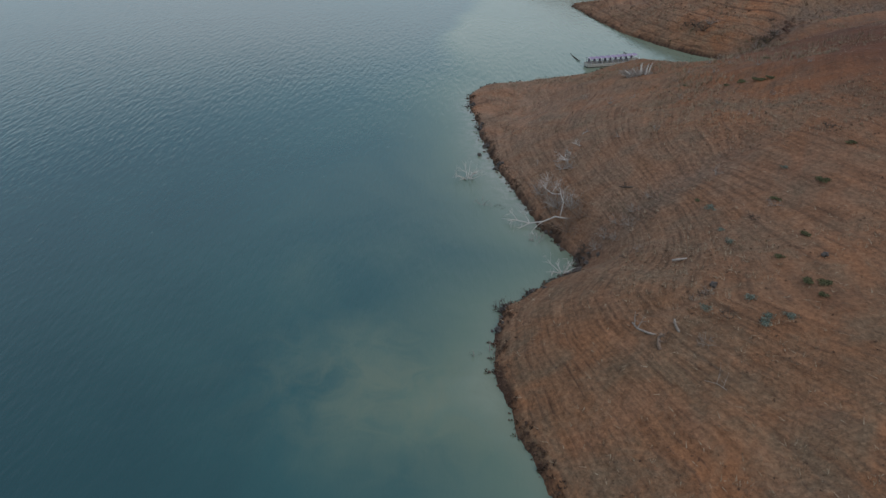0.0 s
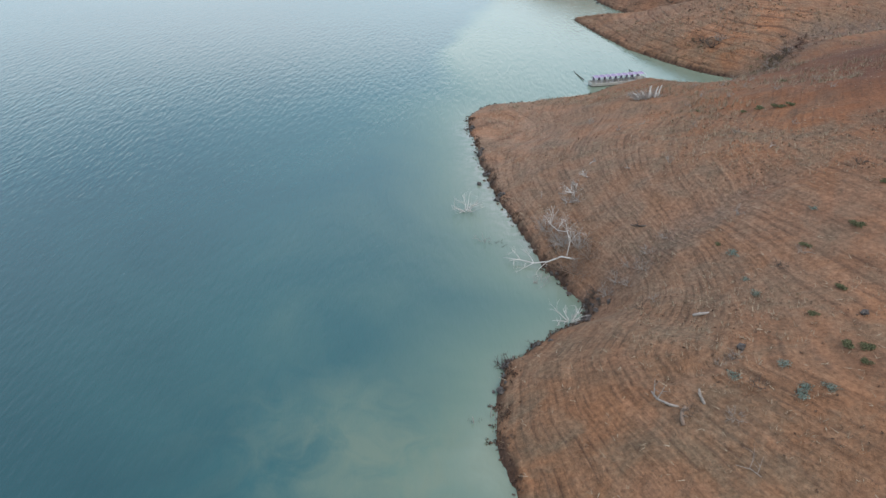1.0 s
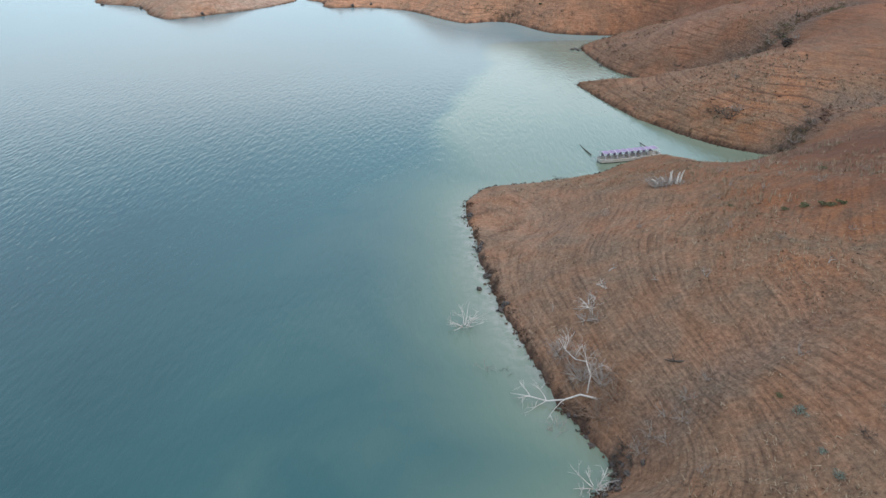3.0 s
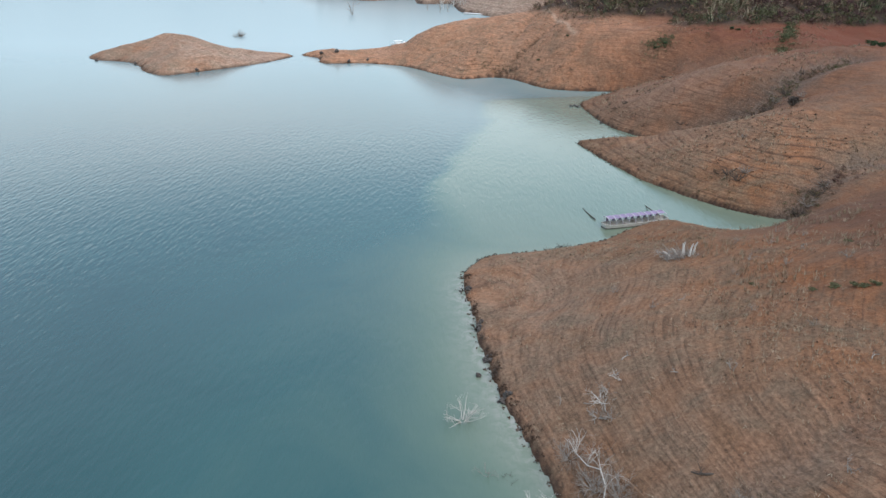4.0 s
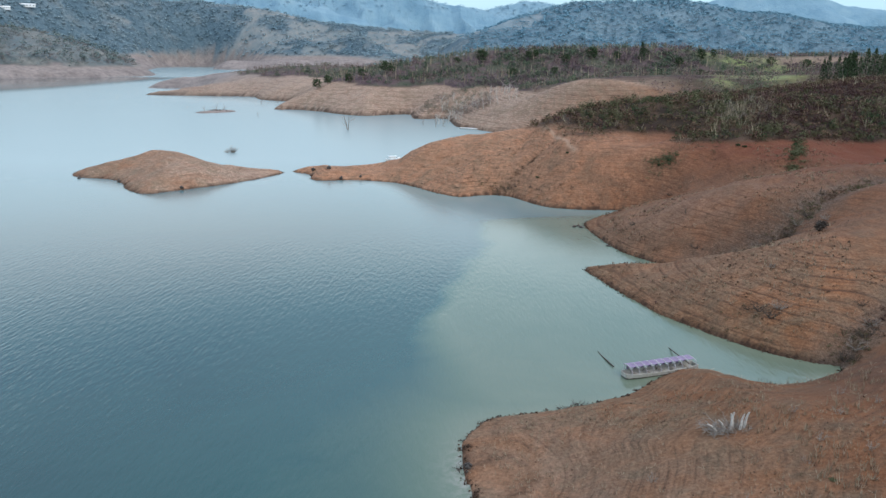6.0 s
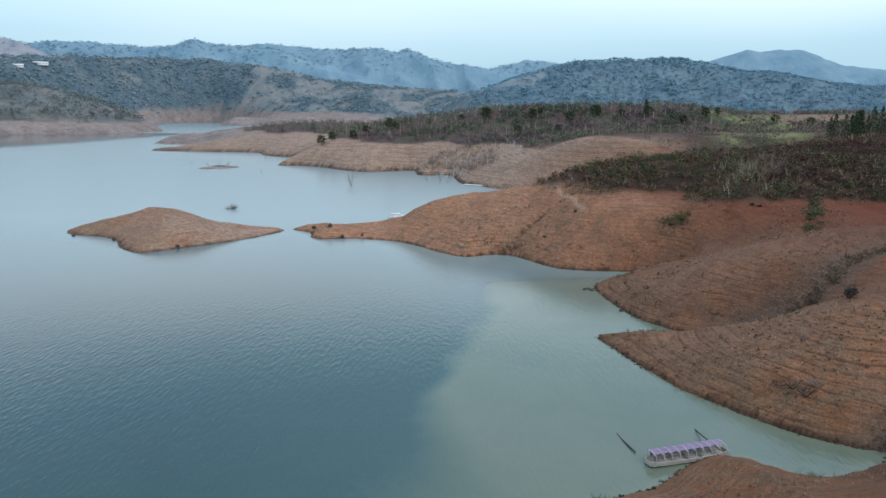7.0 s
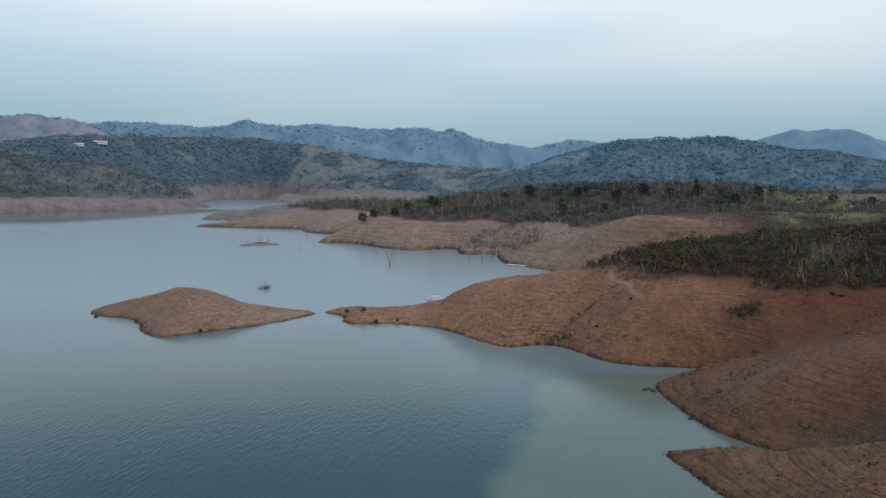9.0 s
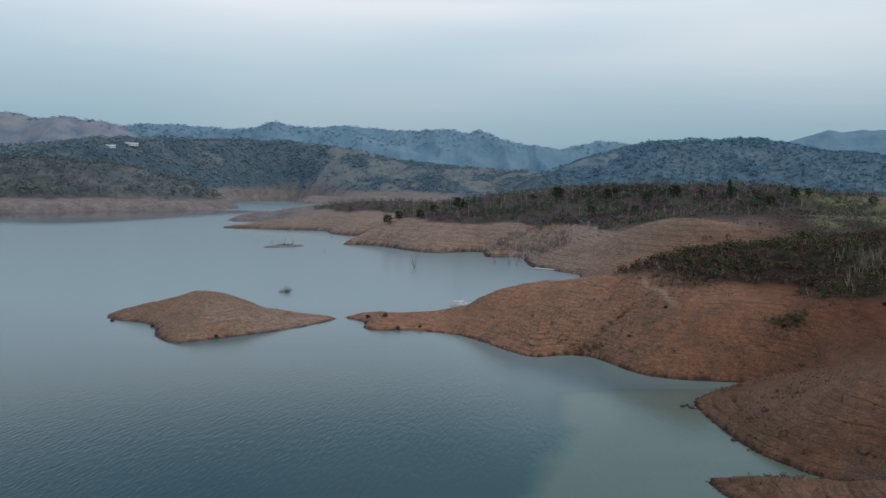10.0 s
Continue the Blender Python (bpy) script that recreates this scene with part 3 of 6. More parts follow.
def ridge_height(x, y, half, crest):
    """A ridge that keeps its crest line and breaks into spurs and gullies down its flanks."""
    cx, cy, cz = np.array(crest, float).T
    top, mid = np.maximum(np.interp(x, cx, cz, 0, 0) - 17, 0), np.interp(x, cx, cy)
    g = np.exp(-0.5 * ((y - mid) / half) ** 2)
    lean = x + 0.35 * (y - mid) + 45 * value_noise(x, y, 190, 82)
    spurs = 0.5 - 1.6 * np.abs(value_noise(lean, y * 0.3, half * 0.75, 81)) + 0.5 * fbm(x, y, half * 0.4, 3, 83)
    return top * (g + 0.75 * spurs * g * (1 - g)) + 4 * fbm(x, y, 70, 3, 84, 0.6) * g


def smooth_land(x, y, e):
    """The slopes without their roughness."""
    far = np.clip((np.hypot(x, y) - 350) / 500, 0, 1)
    low = 1 - 0.9 * np.exp(-((x + 163) / 30) ** 2 - ((y - 606) / 30) ** 2) - 0.62 * soft(-x, -5, 25) * (1 - soft(y, 350, 420))          # the island and the peninsula's neck lie low
    base = 12 * (1 - np.exp(-e / 38)) * (1 - far) + (1.2 + 9 * soft(-x, 480, 560) * (1 - soft(y, 1650, 1900)) + 16 * (1 - np.exp(-e / 160))) * (1 - np.exp(-e / 14)) * far
    near = sum(hill(x, y, *h) for h in NEAR_HILLS) * (1 - np.exp(-e / 7))
    mid = sum(hill(x, y, *h) ** 3 for h in MID_HILLS) ** (1 / 3) * (1 - np.exp(-e / 16))
    return base * low + near, mid, far


def ground_height(x, y, d):
    e = np.maximum(d, 0)
    near, mid, far = smooth_land(x, y, e)
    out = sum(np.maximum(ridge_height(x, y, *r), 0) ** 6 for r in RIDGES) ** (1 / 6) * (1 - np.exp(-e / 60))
    rough = 0.3 * fbm(x, y, 14, 3, 3) * np.clip(e / 8, 0, 1) + 0.05 * fbm(x, y, 3.2, 3, 4) * np.clip(e / 1.5, 0.15, 1)
    rough = rough + (0.45 - np.abs(value_noise(x + 3 * value_noise(x, y, 9, 86), y, 11, 85))) * 0.9 * soft(y, 150, 200) * (1 - far) * np.clip((e - 2) / 8, 0, 1)
    rough = rough + mid * 0.10 * fbm(x, y, 150, 5, 8, 0.55) + 1.4 * far * fbm(x, y, 40, 3, 6) * np.clip(e / 20, 0, 1)
    rough = rough + 3.0 * (0.4 - np.abs(value_noise(x + 12 * value_noise(x, y, 30, 88), y, 46, 87))) * soft(y, 950, 1080) * np.clip(e / 12, 0, 1)      # runnels down the far bank
    land = near + mid + out + rough
    step = 1.6 * soft(y, 420, 480) * (1 - soft(y, 900, 1000))
    land = land - 0.8 * step / (2 * math.pi) * np.sin(2 * math.pi * land / 1.6) * (1 - soft(land, 20, 26))     # old shorelines of the far bank
    land = land - gully_depth(x, y) * (1 - np.exp(-e / 6))
    bank = (0.3 + 0.16 * fbm(x, y, 3.5, 3, 15)) * np.clip(e / 0.45, 0, 1) + 0.5 * np.clip(e / 4.5, 0, 1)
    land = land + bank
    bed = -0.12 - 0.28 * np.maximum(-d, 0)
    return np.where(d > 0, np.maximum(land, 0.02 + 0.3 * np.clip(e, 0, 1)), np.maximum(bed, -9))


XS = stretched(-3300, 3300, (-6, 90), 0.55, 0.0155)
YS = stretched(-900, 4800, (34, 200), 0.55, 0.0085)
YS = np.concatenate([YS[YS < 28][::6], YS[YS >= 28]])
DIST = shore_distance(XS, YS)
GX, GY = np.meshgrid(XS, YS)
GZ = ground_height(GX, GY, DIST)
NEAR_LAND, MID_LAND, _ = smooth_land(GX, GY, np.maximum(DIST, 0))
LEVEL = NEAR_LAND + MID_LAND + 0.22 * fbm(GX, GY, 26, 2, 3)      # the height by which the old waterlines run


def sample(grid, x, y):
    """A grid's value at places of the plan."""
    i = np.clip(np.searchsorted(XS, x) - 1, 0, len(XS) - 2)
    j = np.clip(np.searchsorted(YS, y) - 1, 0, len(YS) - 2)
    u, v = (x - XS[i]) / (XS[i + 1] - XS[i]), (y - YS[j]) / (YS[j + 1] - YS[j])
    return (grid[j, i] * (1 - u) + grid[j, i + 1] * u) * (1 - v) + (grid[j + 1, i] * (1 - u) + grid[j + 1, i + 1] * u) * v


def sheet(name, xs, ys, z, mat, values):
    """One grid mesh with named values at its corners."""
    nx, ny = len(xs), len(ys)
    gx, gy = np.meshgrid(xs, ys)
    me = bpy.data.meshes.new(name)
    co = np.stack([gx, gy, z], -1).reshape(-1, 3)
    idx = np.arange(nx * ny).reshape(ny, nx)
    quads = np.stack([idx[:-1, :-1], idx[:-1, 1:], idx[1:, 1:], idx[1:, :-1]], -1).reshape(-1)
    me.vertices.add(len(co))
    me.vertices.foreach_set("co", co.astype(np.float32).ravel())
    me.loops.add(len(quads))
    me.loops.foreach_set("vertex_index", quads.astype(np.int32))
    count = len(quads) // 4
    me.polygons.add(count)
    me.polygons.foreach_set("loop_start", np.arange(0, 4 * count, 4, dtype=np.int32))
    me.polygons.foreach_set("use_smooth", np.ones(count, bool))
    me.update(calc_edges=True)
    for key, v in values.items():
        a = me.attributes.new(key, "FLOAT", "POINT")
        a.data.foreach_set("value", np.broadcast_to(v, (ny, nx)).astype(np.float32).ravel())
    me.materials.append(mat)
    return new(name, me)


# where plants grow: above the old high-water mark, about 20 m up
PATCH = fbm(GX, GY, 25, 4, 21)
ISLET = np.exp(-0.5 * (((GX + 165) / 24) ** 4 + ((GY - 606) / 24) ** 4))
GZ = np.where(GZ > 0, GZ * (1 - 0.6 * ISLET), GZ)
BARE_HILL = np.exp(-0.5 * (((GX - 95) / 50) ** 4 + ((GY - 505) / 36) ** 4))
SCRUB_COVER = soft(GZ + 1.5 * PATCH - 1.5 * soft(GY, 400, 470), 17.5, 19.5) * soft(GY, 205, 240) * (1 - 0.95 * BARE_HILL)
WEST_COVER = soft(-GX + 25 * PATCH, 560, 600) * soft(GZ + 4 * PATCH, 17, 23) * soft(GY, 1000, 1080) * (1 - soft(GY + 40 * PATCH, 1760, 1860))
WOOD_LINE = 15 + 22 * soft(GY, 2050, 2450) * soft(GX, -1150, -950) * (1 - soft(GX, -300, 0))
CLEAR = -0.2 + 0.6 * np.exp(-0.5 * (((GX + 330) / 330) ** 2 + ((GY - 2600) / 420) ** 2)) - 0.5 * soft(GX, 200, 320) + 0.2 * np.exp(-0.5 * (((GX - 160) / 90) ** 2 + ((GY - 1800) / 120) ** 2)) - 0.45 * np.exp(-0.5 * (((GX + 1250) / 300) ** 2 + ((GY - 2450) / 350) ** 2))
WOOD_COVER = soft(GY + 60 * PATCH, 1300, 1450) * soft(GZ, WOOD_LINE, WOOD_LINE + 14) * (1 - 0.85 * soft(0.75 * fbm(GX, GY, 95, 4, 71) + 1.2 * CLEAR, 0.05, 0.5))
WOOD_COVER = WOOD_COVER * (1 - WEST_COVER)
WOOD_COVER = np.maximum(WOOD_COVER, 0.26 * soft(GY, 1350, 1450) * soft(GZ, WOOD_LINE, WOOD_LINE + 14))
WOOD_GROUND = soft(GY + 60 * PATCH, 1300, 1450) * soft(GZ, WOOD_LINE - 4, WOOD_LINE + 10) * (1 - 0.5 * WEST_COVER)
SCRUB_COVER = np.maximum(SCRUB_COVER * (1 - soft(GY, 1250, 1400)), WEST_COVER)
MEADOW = np.maximum(np.exp(-0.5 * (((GX - 280) / 48) ** 4 + ((GY - 690) / 55) ** 4)), 0.9 * np.exp(-0.5 * (((GX - 208) / 26) ** 4 + ((GY - 545) / 34) ** 4))) * soft(PATCH, -0.7, 0.3)
SCRUB_COVER = SCRUB_COVER * (1 - 0.68 * MEADOW) * (1 - 0.8 * np.exp(-0.5 * (((GX - 360) / 60) ** 4 + ((GY - 745) / 25) ** 4)))
RED = 0.35 * soft(GY, 140, 200) * soft(GX, 20, 60) * (1 - soft(GY, 300, 360)) + 0.15 * soft(GX, 22, 40) * soft(GY, 78, 100) * (1 - soft(GY, 130, 150)) + 0.5 * soft(GZ, 12, 17.5) * (1 - SCRUB_COVER) * soft(GX, 65, 105) * soft(GY, 180, 240) * (1 - soft(GY, 300, 340)) + 0.55 * np.exp(-0.5 * (((GX - 58) / 9) ** 2 + ((GY - 95) / 18) ** 2)) + 0.35 * soft(GX, 60, 85) * soft(GY, 238, 252) * (1 - soft(GY, 285, 300)) + 1.5 * soft(GX, 106, 122) * soft(GY, 215, 235) * (1 - soft(GY, 280, 300))
WET = (1 - soft(DIST / (1 + 5 * soft(GY, 420, 560)) + 0.3 * fbm(GX, GY, 1.6, 3, 77), 0.1, 0.55)) * 0.85
ground = sheet("ground", XS, YS, GZ, SOIL, {"scrub": np.clip(SCRUB_COVER, 0, 1), "wood": np.clip(WOOD_GROUND, 0, 1), "meadow": MEADOW, "red": np.clip(RED, 0, 1), "wet": WET, "gully": np.clip(0.75 * gully_depth(GX + 0.8 * PATCH, GY + 0.8 * PATCH) / 1.8, 0, 0.85) * (1 - 0.75 * soft(GY, 228, 238)), "westwood": np.clip(WEST_COVER, 0, 1), "thicket": soft(GY, 500, 600) * SCRUB_COVER * (1 - WOOD_GROUND), "damp_shade": np.clip(0.32 * (1 - soft(DIST + 3 * PATCH, 1.0, 10)) * (1 - 0.6 * soft(GY, 240, 255)) + 0.12 * soft(GX, 30, 90) * (1 - soft(GY, 235, 255)), 0, 0.85) * soft(GY, 138, 160) * (1 - soft(GY, 300, 380)) * soft(GX, -10, 40), "ledges": (0.3 + 0.75 * soft(GY, 138, 155) - 0.45 * soft(GY, 240, 255) + 0.6 * soft(GY, 410, 440)) * (1 - 0.7 * soft(-GX, 45, 55)), "tan": 0.75 * soft(GY, 246, 256) * (1 - soft(GX + 10 * PATCH, 50, 100)) * soft(GX, -60, -50) * (1 - soft(GY, 340, 400)), "lines": 0.12 + 0.42 * (1 - soft(-GX, 45, 55)) * (1 - 0.4 * soft(GY, 240, 255)), "path": 0.9 * gully_depth(GX + 0.6 * PATCH, GY, FOOTPATH), "olive": 0.3 * (1 - soft(GY, 110, 140)) * soft(PATCH, -0.5, 0.4) + 0.38 * soft(GY, 138, 150) * (1 - soft(GY, 236, 248)) * (1 - 0.4 * soft(PATCH, -0.2, 0.6)) + 0.12 * soft(GY, 400, 440) * (1 - soft(GY, 520, 560)), "level": LEVEL, "deep": 1 - soft(GY, 126, 146), "nose": 0.9 * np.exp(-0.5 * (((GX - 62) / 16) ** 2 + ((GY - 214) / 12) ** 2)) + 0.5 * np.exp(-0.5 * (((GX - 55) / 14) ** 2 + ((GY - 172) / 12) ** 2)) + 0.45 * np.exp(-0.5 * (((GX - 40) / 16) ** 2 + ((GY - 275) / 12) ** 2)) + 0.85 * np.exp(-0.5 * (((GX - 13) / 11) ** 2 + ((GY - 104) / 22) ** 2)) + 0.5 * np.exp(-0.5 * (((GX - 30) / 14) ** 2 + ((GY - 66) / 10) ** 2)), "bedding": (0.62 + 0.25 * np.clip(PATCH, -1, 1)) * (1 - soft(GY, 700, 900)) * (1 - np.clip(SCRUB_COVER, 0, 1)), "red_edge_shade": np.clip((0.8 * soft(GX + 9 * PATCH, 26, 60) * (1 - soft(GY, 130, 150)) + 0.34 * soft(GX + 8 * PATCH, 48, 92) * soft(GY, 130, 150) * (1 - soft(GY, 236, 252)) + (0.1 * soft(GX + 10 * PATCH, 50, 105) + 0.65 * soft(GX, 100, 128)) * soft(GY, 236, 252)) * (1 - soft(GY, 300, 360)), 0, 1), "skyline": np.maximum(soft(GY, 3250, 3420) * soft(GZ, 30, 90), 0.35 * soft(GX, 40, 160) * soft(GY, 1450, 1600)), "haze_grey": soft(GY, 3000, 3200) * soft(-GX, 1690, 1800) * (1 - soft(GY, 3620, 3720)) * soft(GZ, 150, 230), "shelves": 0.5 * soft(GY, 420, 470) * (1 - soft(GY, 800, 950)) * soft(PATCH, -0.7, 0.3), "rubble": soft(GY, 120, 160), "forest": np.clip(1.1 * WOOD_COVER, 0, 1), "flats": np.maximum(0.85 * soft(GY, 780, 1000), 0.7 * ISLET) * (1 - np.clip(WOOD_GROUND + SCRUB_COVER, 0, 1)), "pale": np.maximum(0.75 * soft(GY - 0.5 * GX, 380, 480), 0.2 * soft(GY, 250, 275) * (1 - soft(GX, 30, 85)) * soft(GX, -70, -40) + 0.6 * soft(-GX, 48, 56) * (1 - soft(GY, 360, 420)) * (0.6 + 0.4 * np.clip(PATCH, -1, 1)))})
tagged(ground, "bare terraced red-brown lake bed rising to scrubby hills", "ground", kind="structure")

# the lake: silt hangs along the near bank and in a plume out of the eastern inlets
WX, WY = stretched(-3200, 3200, (-60, 70), 1.0, 0.05), stretched(-900, 4300, (20, 300), 1.0, 0.04)
wx, wy = np.meshgrid(WX, WY)
wd = -sample(DIST, wx, wy)
EDGE = [(-4, 60), (-3, 108), (-2, 132), (-0.5, 150), (1, 165), (6, 188), (11.5, 210), (11, 229), (16, 236), (60, 247)]
edge_x = np.interp(wy, [p[1] for p in EDGE], [p[0] for p in EDGE]) + 1.8 * fbm(wx, wy, 14, 3, 31)
sharp = 4.0 + 26 * soft(-wy, -165, -100)
plume = soft(wx - edge_x, -sharp, sharp) * (1 - soft(wy + 3 * fbm(wx, wy, 9, 3, 33), 232, 262)) * soft(wy, 60, 110) * 0.6
bank_silt = (0.38 + 0.12 * soft(wy, 58, 75)) * np.exp(-np.maximum(wd, 0) / 21) * (1 - soft(wy, 150, 230)) + 0.2 * np.exp(-np.maximum(wd, 0) / 9) + 0.42 * np.exp(-np.maximum(wd, 0) / 20) * soft(wy, 215, 250) * (1 - soft(wy, 300, 330)) * soft(wx, -50, 0)
shoal = (0.16 + 0.14 * fbm(wx, wy, 9, 4, 51)) * np.exp(-0.5 * (((wx + 2) / 8) ** 2 + ((wy - 46) / 6) ** 2))
SILT = np.clip(np.maximum(np.maximum(plume, bank_silt) + shoal, 0.3 * soft(wy, 10, 70) * (0.35 + 0.65 * soft(wx, -45, 0)) * (1 - 0.45 * soft(wy, 105, 172))), 0, 1)
SHELTER = 0.95 * np.exp(-(np.maximum(wd, 0) / 260) ** 2) * soft(-wx, 430, 520) * soft(wy, 760, 900) * (1 - soft(wy, 1380, 1500))
water = sheet("water", WX, WY, np.zeros_like(wx), WATER, {"silt": SILT, "foam": 0.75 * np.exp(-np.maximum(wd, 0) / 1.3) * soft(wy, 70, 85) * (1 - soft(wy, 112, 124)), "sand": 0.7 * np.exp(-np.maximum(wd, 0) / 0.8) * (1 - soft(wy, 130, 150)) + 0.6 * np.exp(-0.5 * (((wx + 2 + 0.4 * (wy - 46)) / 7) ** 2 + ((wy - 46) / 5.5) ** 2)), "sky_sheen": 0.84 * soft(wy + 12 * soft(-wx, 30, 120) + 40 * soft(wx, -20, 20), 200, 360) * (1 - 0.75 * np.clip(plume * 1.4, 0, 1)) * (1 - SHELTER), "shelter": np.clip(SHELTER, 0, 1), "chop": (1 - 0.72 * soft(wy + 0.4 * np.abs(wx), 110, 320)) * (1 - 0.95 * SHELTER)})
tagged(water, "rippled blue-green reservoir water with a pale silt plume", "water", kind="structure")

# ---- building blocks for things ----
class Shape:
    """Corners and faces of one part, gathered before they become a mesh."""

    def __init__(self):
        self.v, self.f = [], []

    def tube(self, points, radii, sides=6, caps=True):
        points = [Vector(p) for p in points]
        start = len(self.v)
        for i, p in enumerate(points):
            way = (points[min(i + 1, len(points) - 1)] - points[max(i - 1, 0)]).normalized()
            side = way.cross(Vector((0, 0, 1)) if abs(way.z) < 0.9 else Vector((1, 0, 0))).normalized()
            up = side.cross(way)
            for k in range(sides):
                a = 2 * math.pi * k / sides
                self.v.append(tuple(p + radii[i] * (math.cos(a) * side + math.sin(a) * up)))
        for i in range(len(points) - 1):
            for k in range(sides):
                a, b = start + i * sides + k, start + i * sides + (k + 1) % sides
                self.f.append((a, b, b + sides, a + sides))
        if caps:
            self.f.append(tuple(range(start, start + sides))[::-1])
            self.f.append(tuple(range(start + (len(points) - 1) * sides, start + len(points) * sides)))
        return self

    def box(self, lo, hi, bevel=0.0):
        """A box with its upright and level edges cut."""
        (x0, y0, z0), (x1, y1, z1) = lo, hi
        c = min(bevel, (x1 - x0) / 3, (y1 - y0) / 3, (z1 - z0) / 3)
        start = len(self.v)
        ring = [(x0 + c, y0), (x1 - c, y0), (x1, y0 + c), (x1, y1 - c), (x1 - c, y1), (x0 + c, y1), (x0, y1 - c), (x0, y0 + c)]
        mx, my = (x0 + x1) / 2, (y0 + y1) / 2
        for z, s in ((z0, 0), (z1 - c, 0), (z1, c)):
            for x, y in ring:
                self.v.append((x + (s if x < mx else -s), y + (s if y < my else -s), z))
        for r in range(2):
            for k in range(8):
                a, b = start + 8 * r + k, start + 8 * r + (k + 1) % 8
                self.f.append((a, b, b + 8, a + 8))
        self.f += [tuple(range(start, start + 8))[::-1], tuple(range(start + 16, start + 24))]
        return self

    def lump(self, centre, size, rng, rings=5, sides=8, rough=0.22):
        """An uneven stone or clod."""
        start = len(self.v)
        phase = rng.uniform(0, 6)
        for i in range(rings + 1):
            a = math.pi * i / rings
            for k in range(sides):
                b = 2 * math.pi * k / sides
                d = Vector((math.sin(a) * math.cos(b), math.sin(a) * math.sin(b), math.cos(a)))
                r = 1 + rough * noise.noise(d * 1.7 + Vector((phase, phase * 2, 0))) * 2
                self.v.append((centre[0] + d.x * size[0] * r, centre[1] + d.y * size[1] * r, centre[2] + d.z * size[2] * r))
        for i in range(rings):
            for k in range(sides):
                a, b = start + i * sides + k, start + i * sides + (k + 1) % sides
                self.f.append((a, a + sides, b + sides, b))
        return self

    def leaves(self, centre, size, count, leaf, rng, hollow=0.35):
        for _ in range(count):
            d = Vector((rng.gauss(0, 1), rng.gauss(0, 1), rng.gauss(0, 1))).normalized() * rng.uniform(hollow, 1)
            p = Vector(centre) + Vector((d.x * size[0], d.y * size[1], d.z * size[2]))
            a = Vector((rng.gauss(0, 1), rng.gauss(0, 1), rng.gauss(0, 0.7))).normalized()
            b = a.cross(Vector((rng.gauss(0, 1), rng.gauss(0, 1), rng.gauss(0, 1)))).normalized()
            s = leaf * rng.uniform(0.6, 1.3)
            n = len(self.v)
            self.v += [tuple(p - a * s), tuple(p + b * s * 0.45), tuple(p + a * s), tuple(p - b * s * 0.45)]
            self.f += [(n, n + 1, n + 2), (n, n + 2, n + 3)]
        return self


def mesh_of(name, shape, mat, smooth=False):
    me = bpy.data.meshes.new(name)
    me.from_pydata(shape.v, [], shape.f)
    if smooth:
        me.polygons.foreach_set("use_smooth", np.ones(len(me.polygons), bool))
    me.materials.append(mat)
    return me


def part(name, shape, mat, parent, label="", smooth=False):
    ob = new(name, mesh_of(name, shape, mat, smooth))
    ob.parent = parent
    return tagged(ob, label)


def thing(name, place, label, category, group="", turn=0.0, tilt=0.0):
    ob = new(name)
    ob.empty_display_size = 0.3
    ob.matrix_basis = pose(*place, 0, tilt, turn)
    return tagged(ob, label, category, group)


def at(x, y, up=0.0):
    return (x, y, float(max(sample(GZ, np.array([x]), np.array([y]))[0], -0.3)) + up)


def limb(shape, rng, start, way, length, radius, depth, droop=0.0, wiggle=0.3, sides=5, forks=3):
    """A bare branch that bends, thins and forks."""
    p, w = Vector(start), Vector(way).normalized()
    points, radii = [p.copy()], [radius]
    steps = 5
    for i in range(steps):
        w = (w + Vector((rng.uniform(-wiggle, wiggle), rng.uniform(-wiggle, wiggle), rng.uniform(-wiggle, wiggle) - droop)) * 0.5).normalized()
        p = p + w * length / steps
        points.append(p.copy())
        radii.append(radius * (1 - 0.85 * (i + 1) / steps) + 0.003)
    shape.tube(points, radii, sides if depth > 1 else 4)
    if depth > 1:
        for _ in range(forks):
            k = rng.randint(1, steps - 1)
            side = Vector((rng.gauss(0, 1), rng.gauss(0, 1), rng.gauss(0.2, 0.7))).normalized()
            limb(shape, rng, points[k], (w + side * 1.1), length * rng.uniform(0.4, 0.65), radii[k] * 0.65, depth - 1, droop, wiggle, sides, forks)


def dead_bush(place, size, seed, label, mat=None, stems=6, lean=0.9, name="dead_bush", category="dead bush", thick=0.014, group=""):
    rng = random.Random(seed)
    ob = thing(name, place, label, category, group)
    for k in range(stems):
        a = 2 * math.pi * (k + rng.uniform(-0.3, 0.3)) / stems
        s = Shape()
        limb(s, rng, (0.1 * math.cos(a), 0.1 * math.sin(a), -0.1), (math.cos(a) * lean, math.sin(a) * lean, rng.uniform(0.5, 1.1)), size * rng.uniform(0.55, 0.8), size * thick, 3, 0.0, 0.4, 4)
        part("stem", s, mat or PALE_WOOD, ob)
    return ob


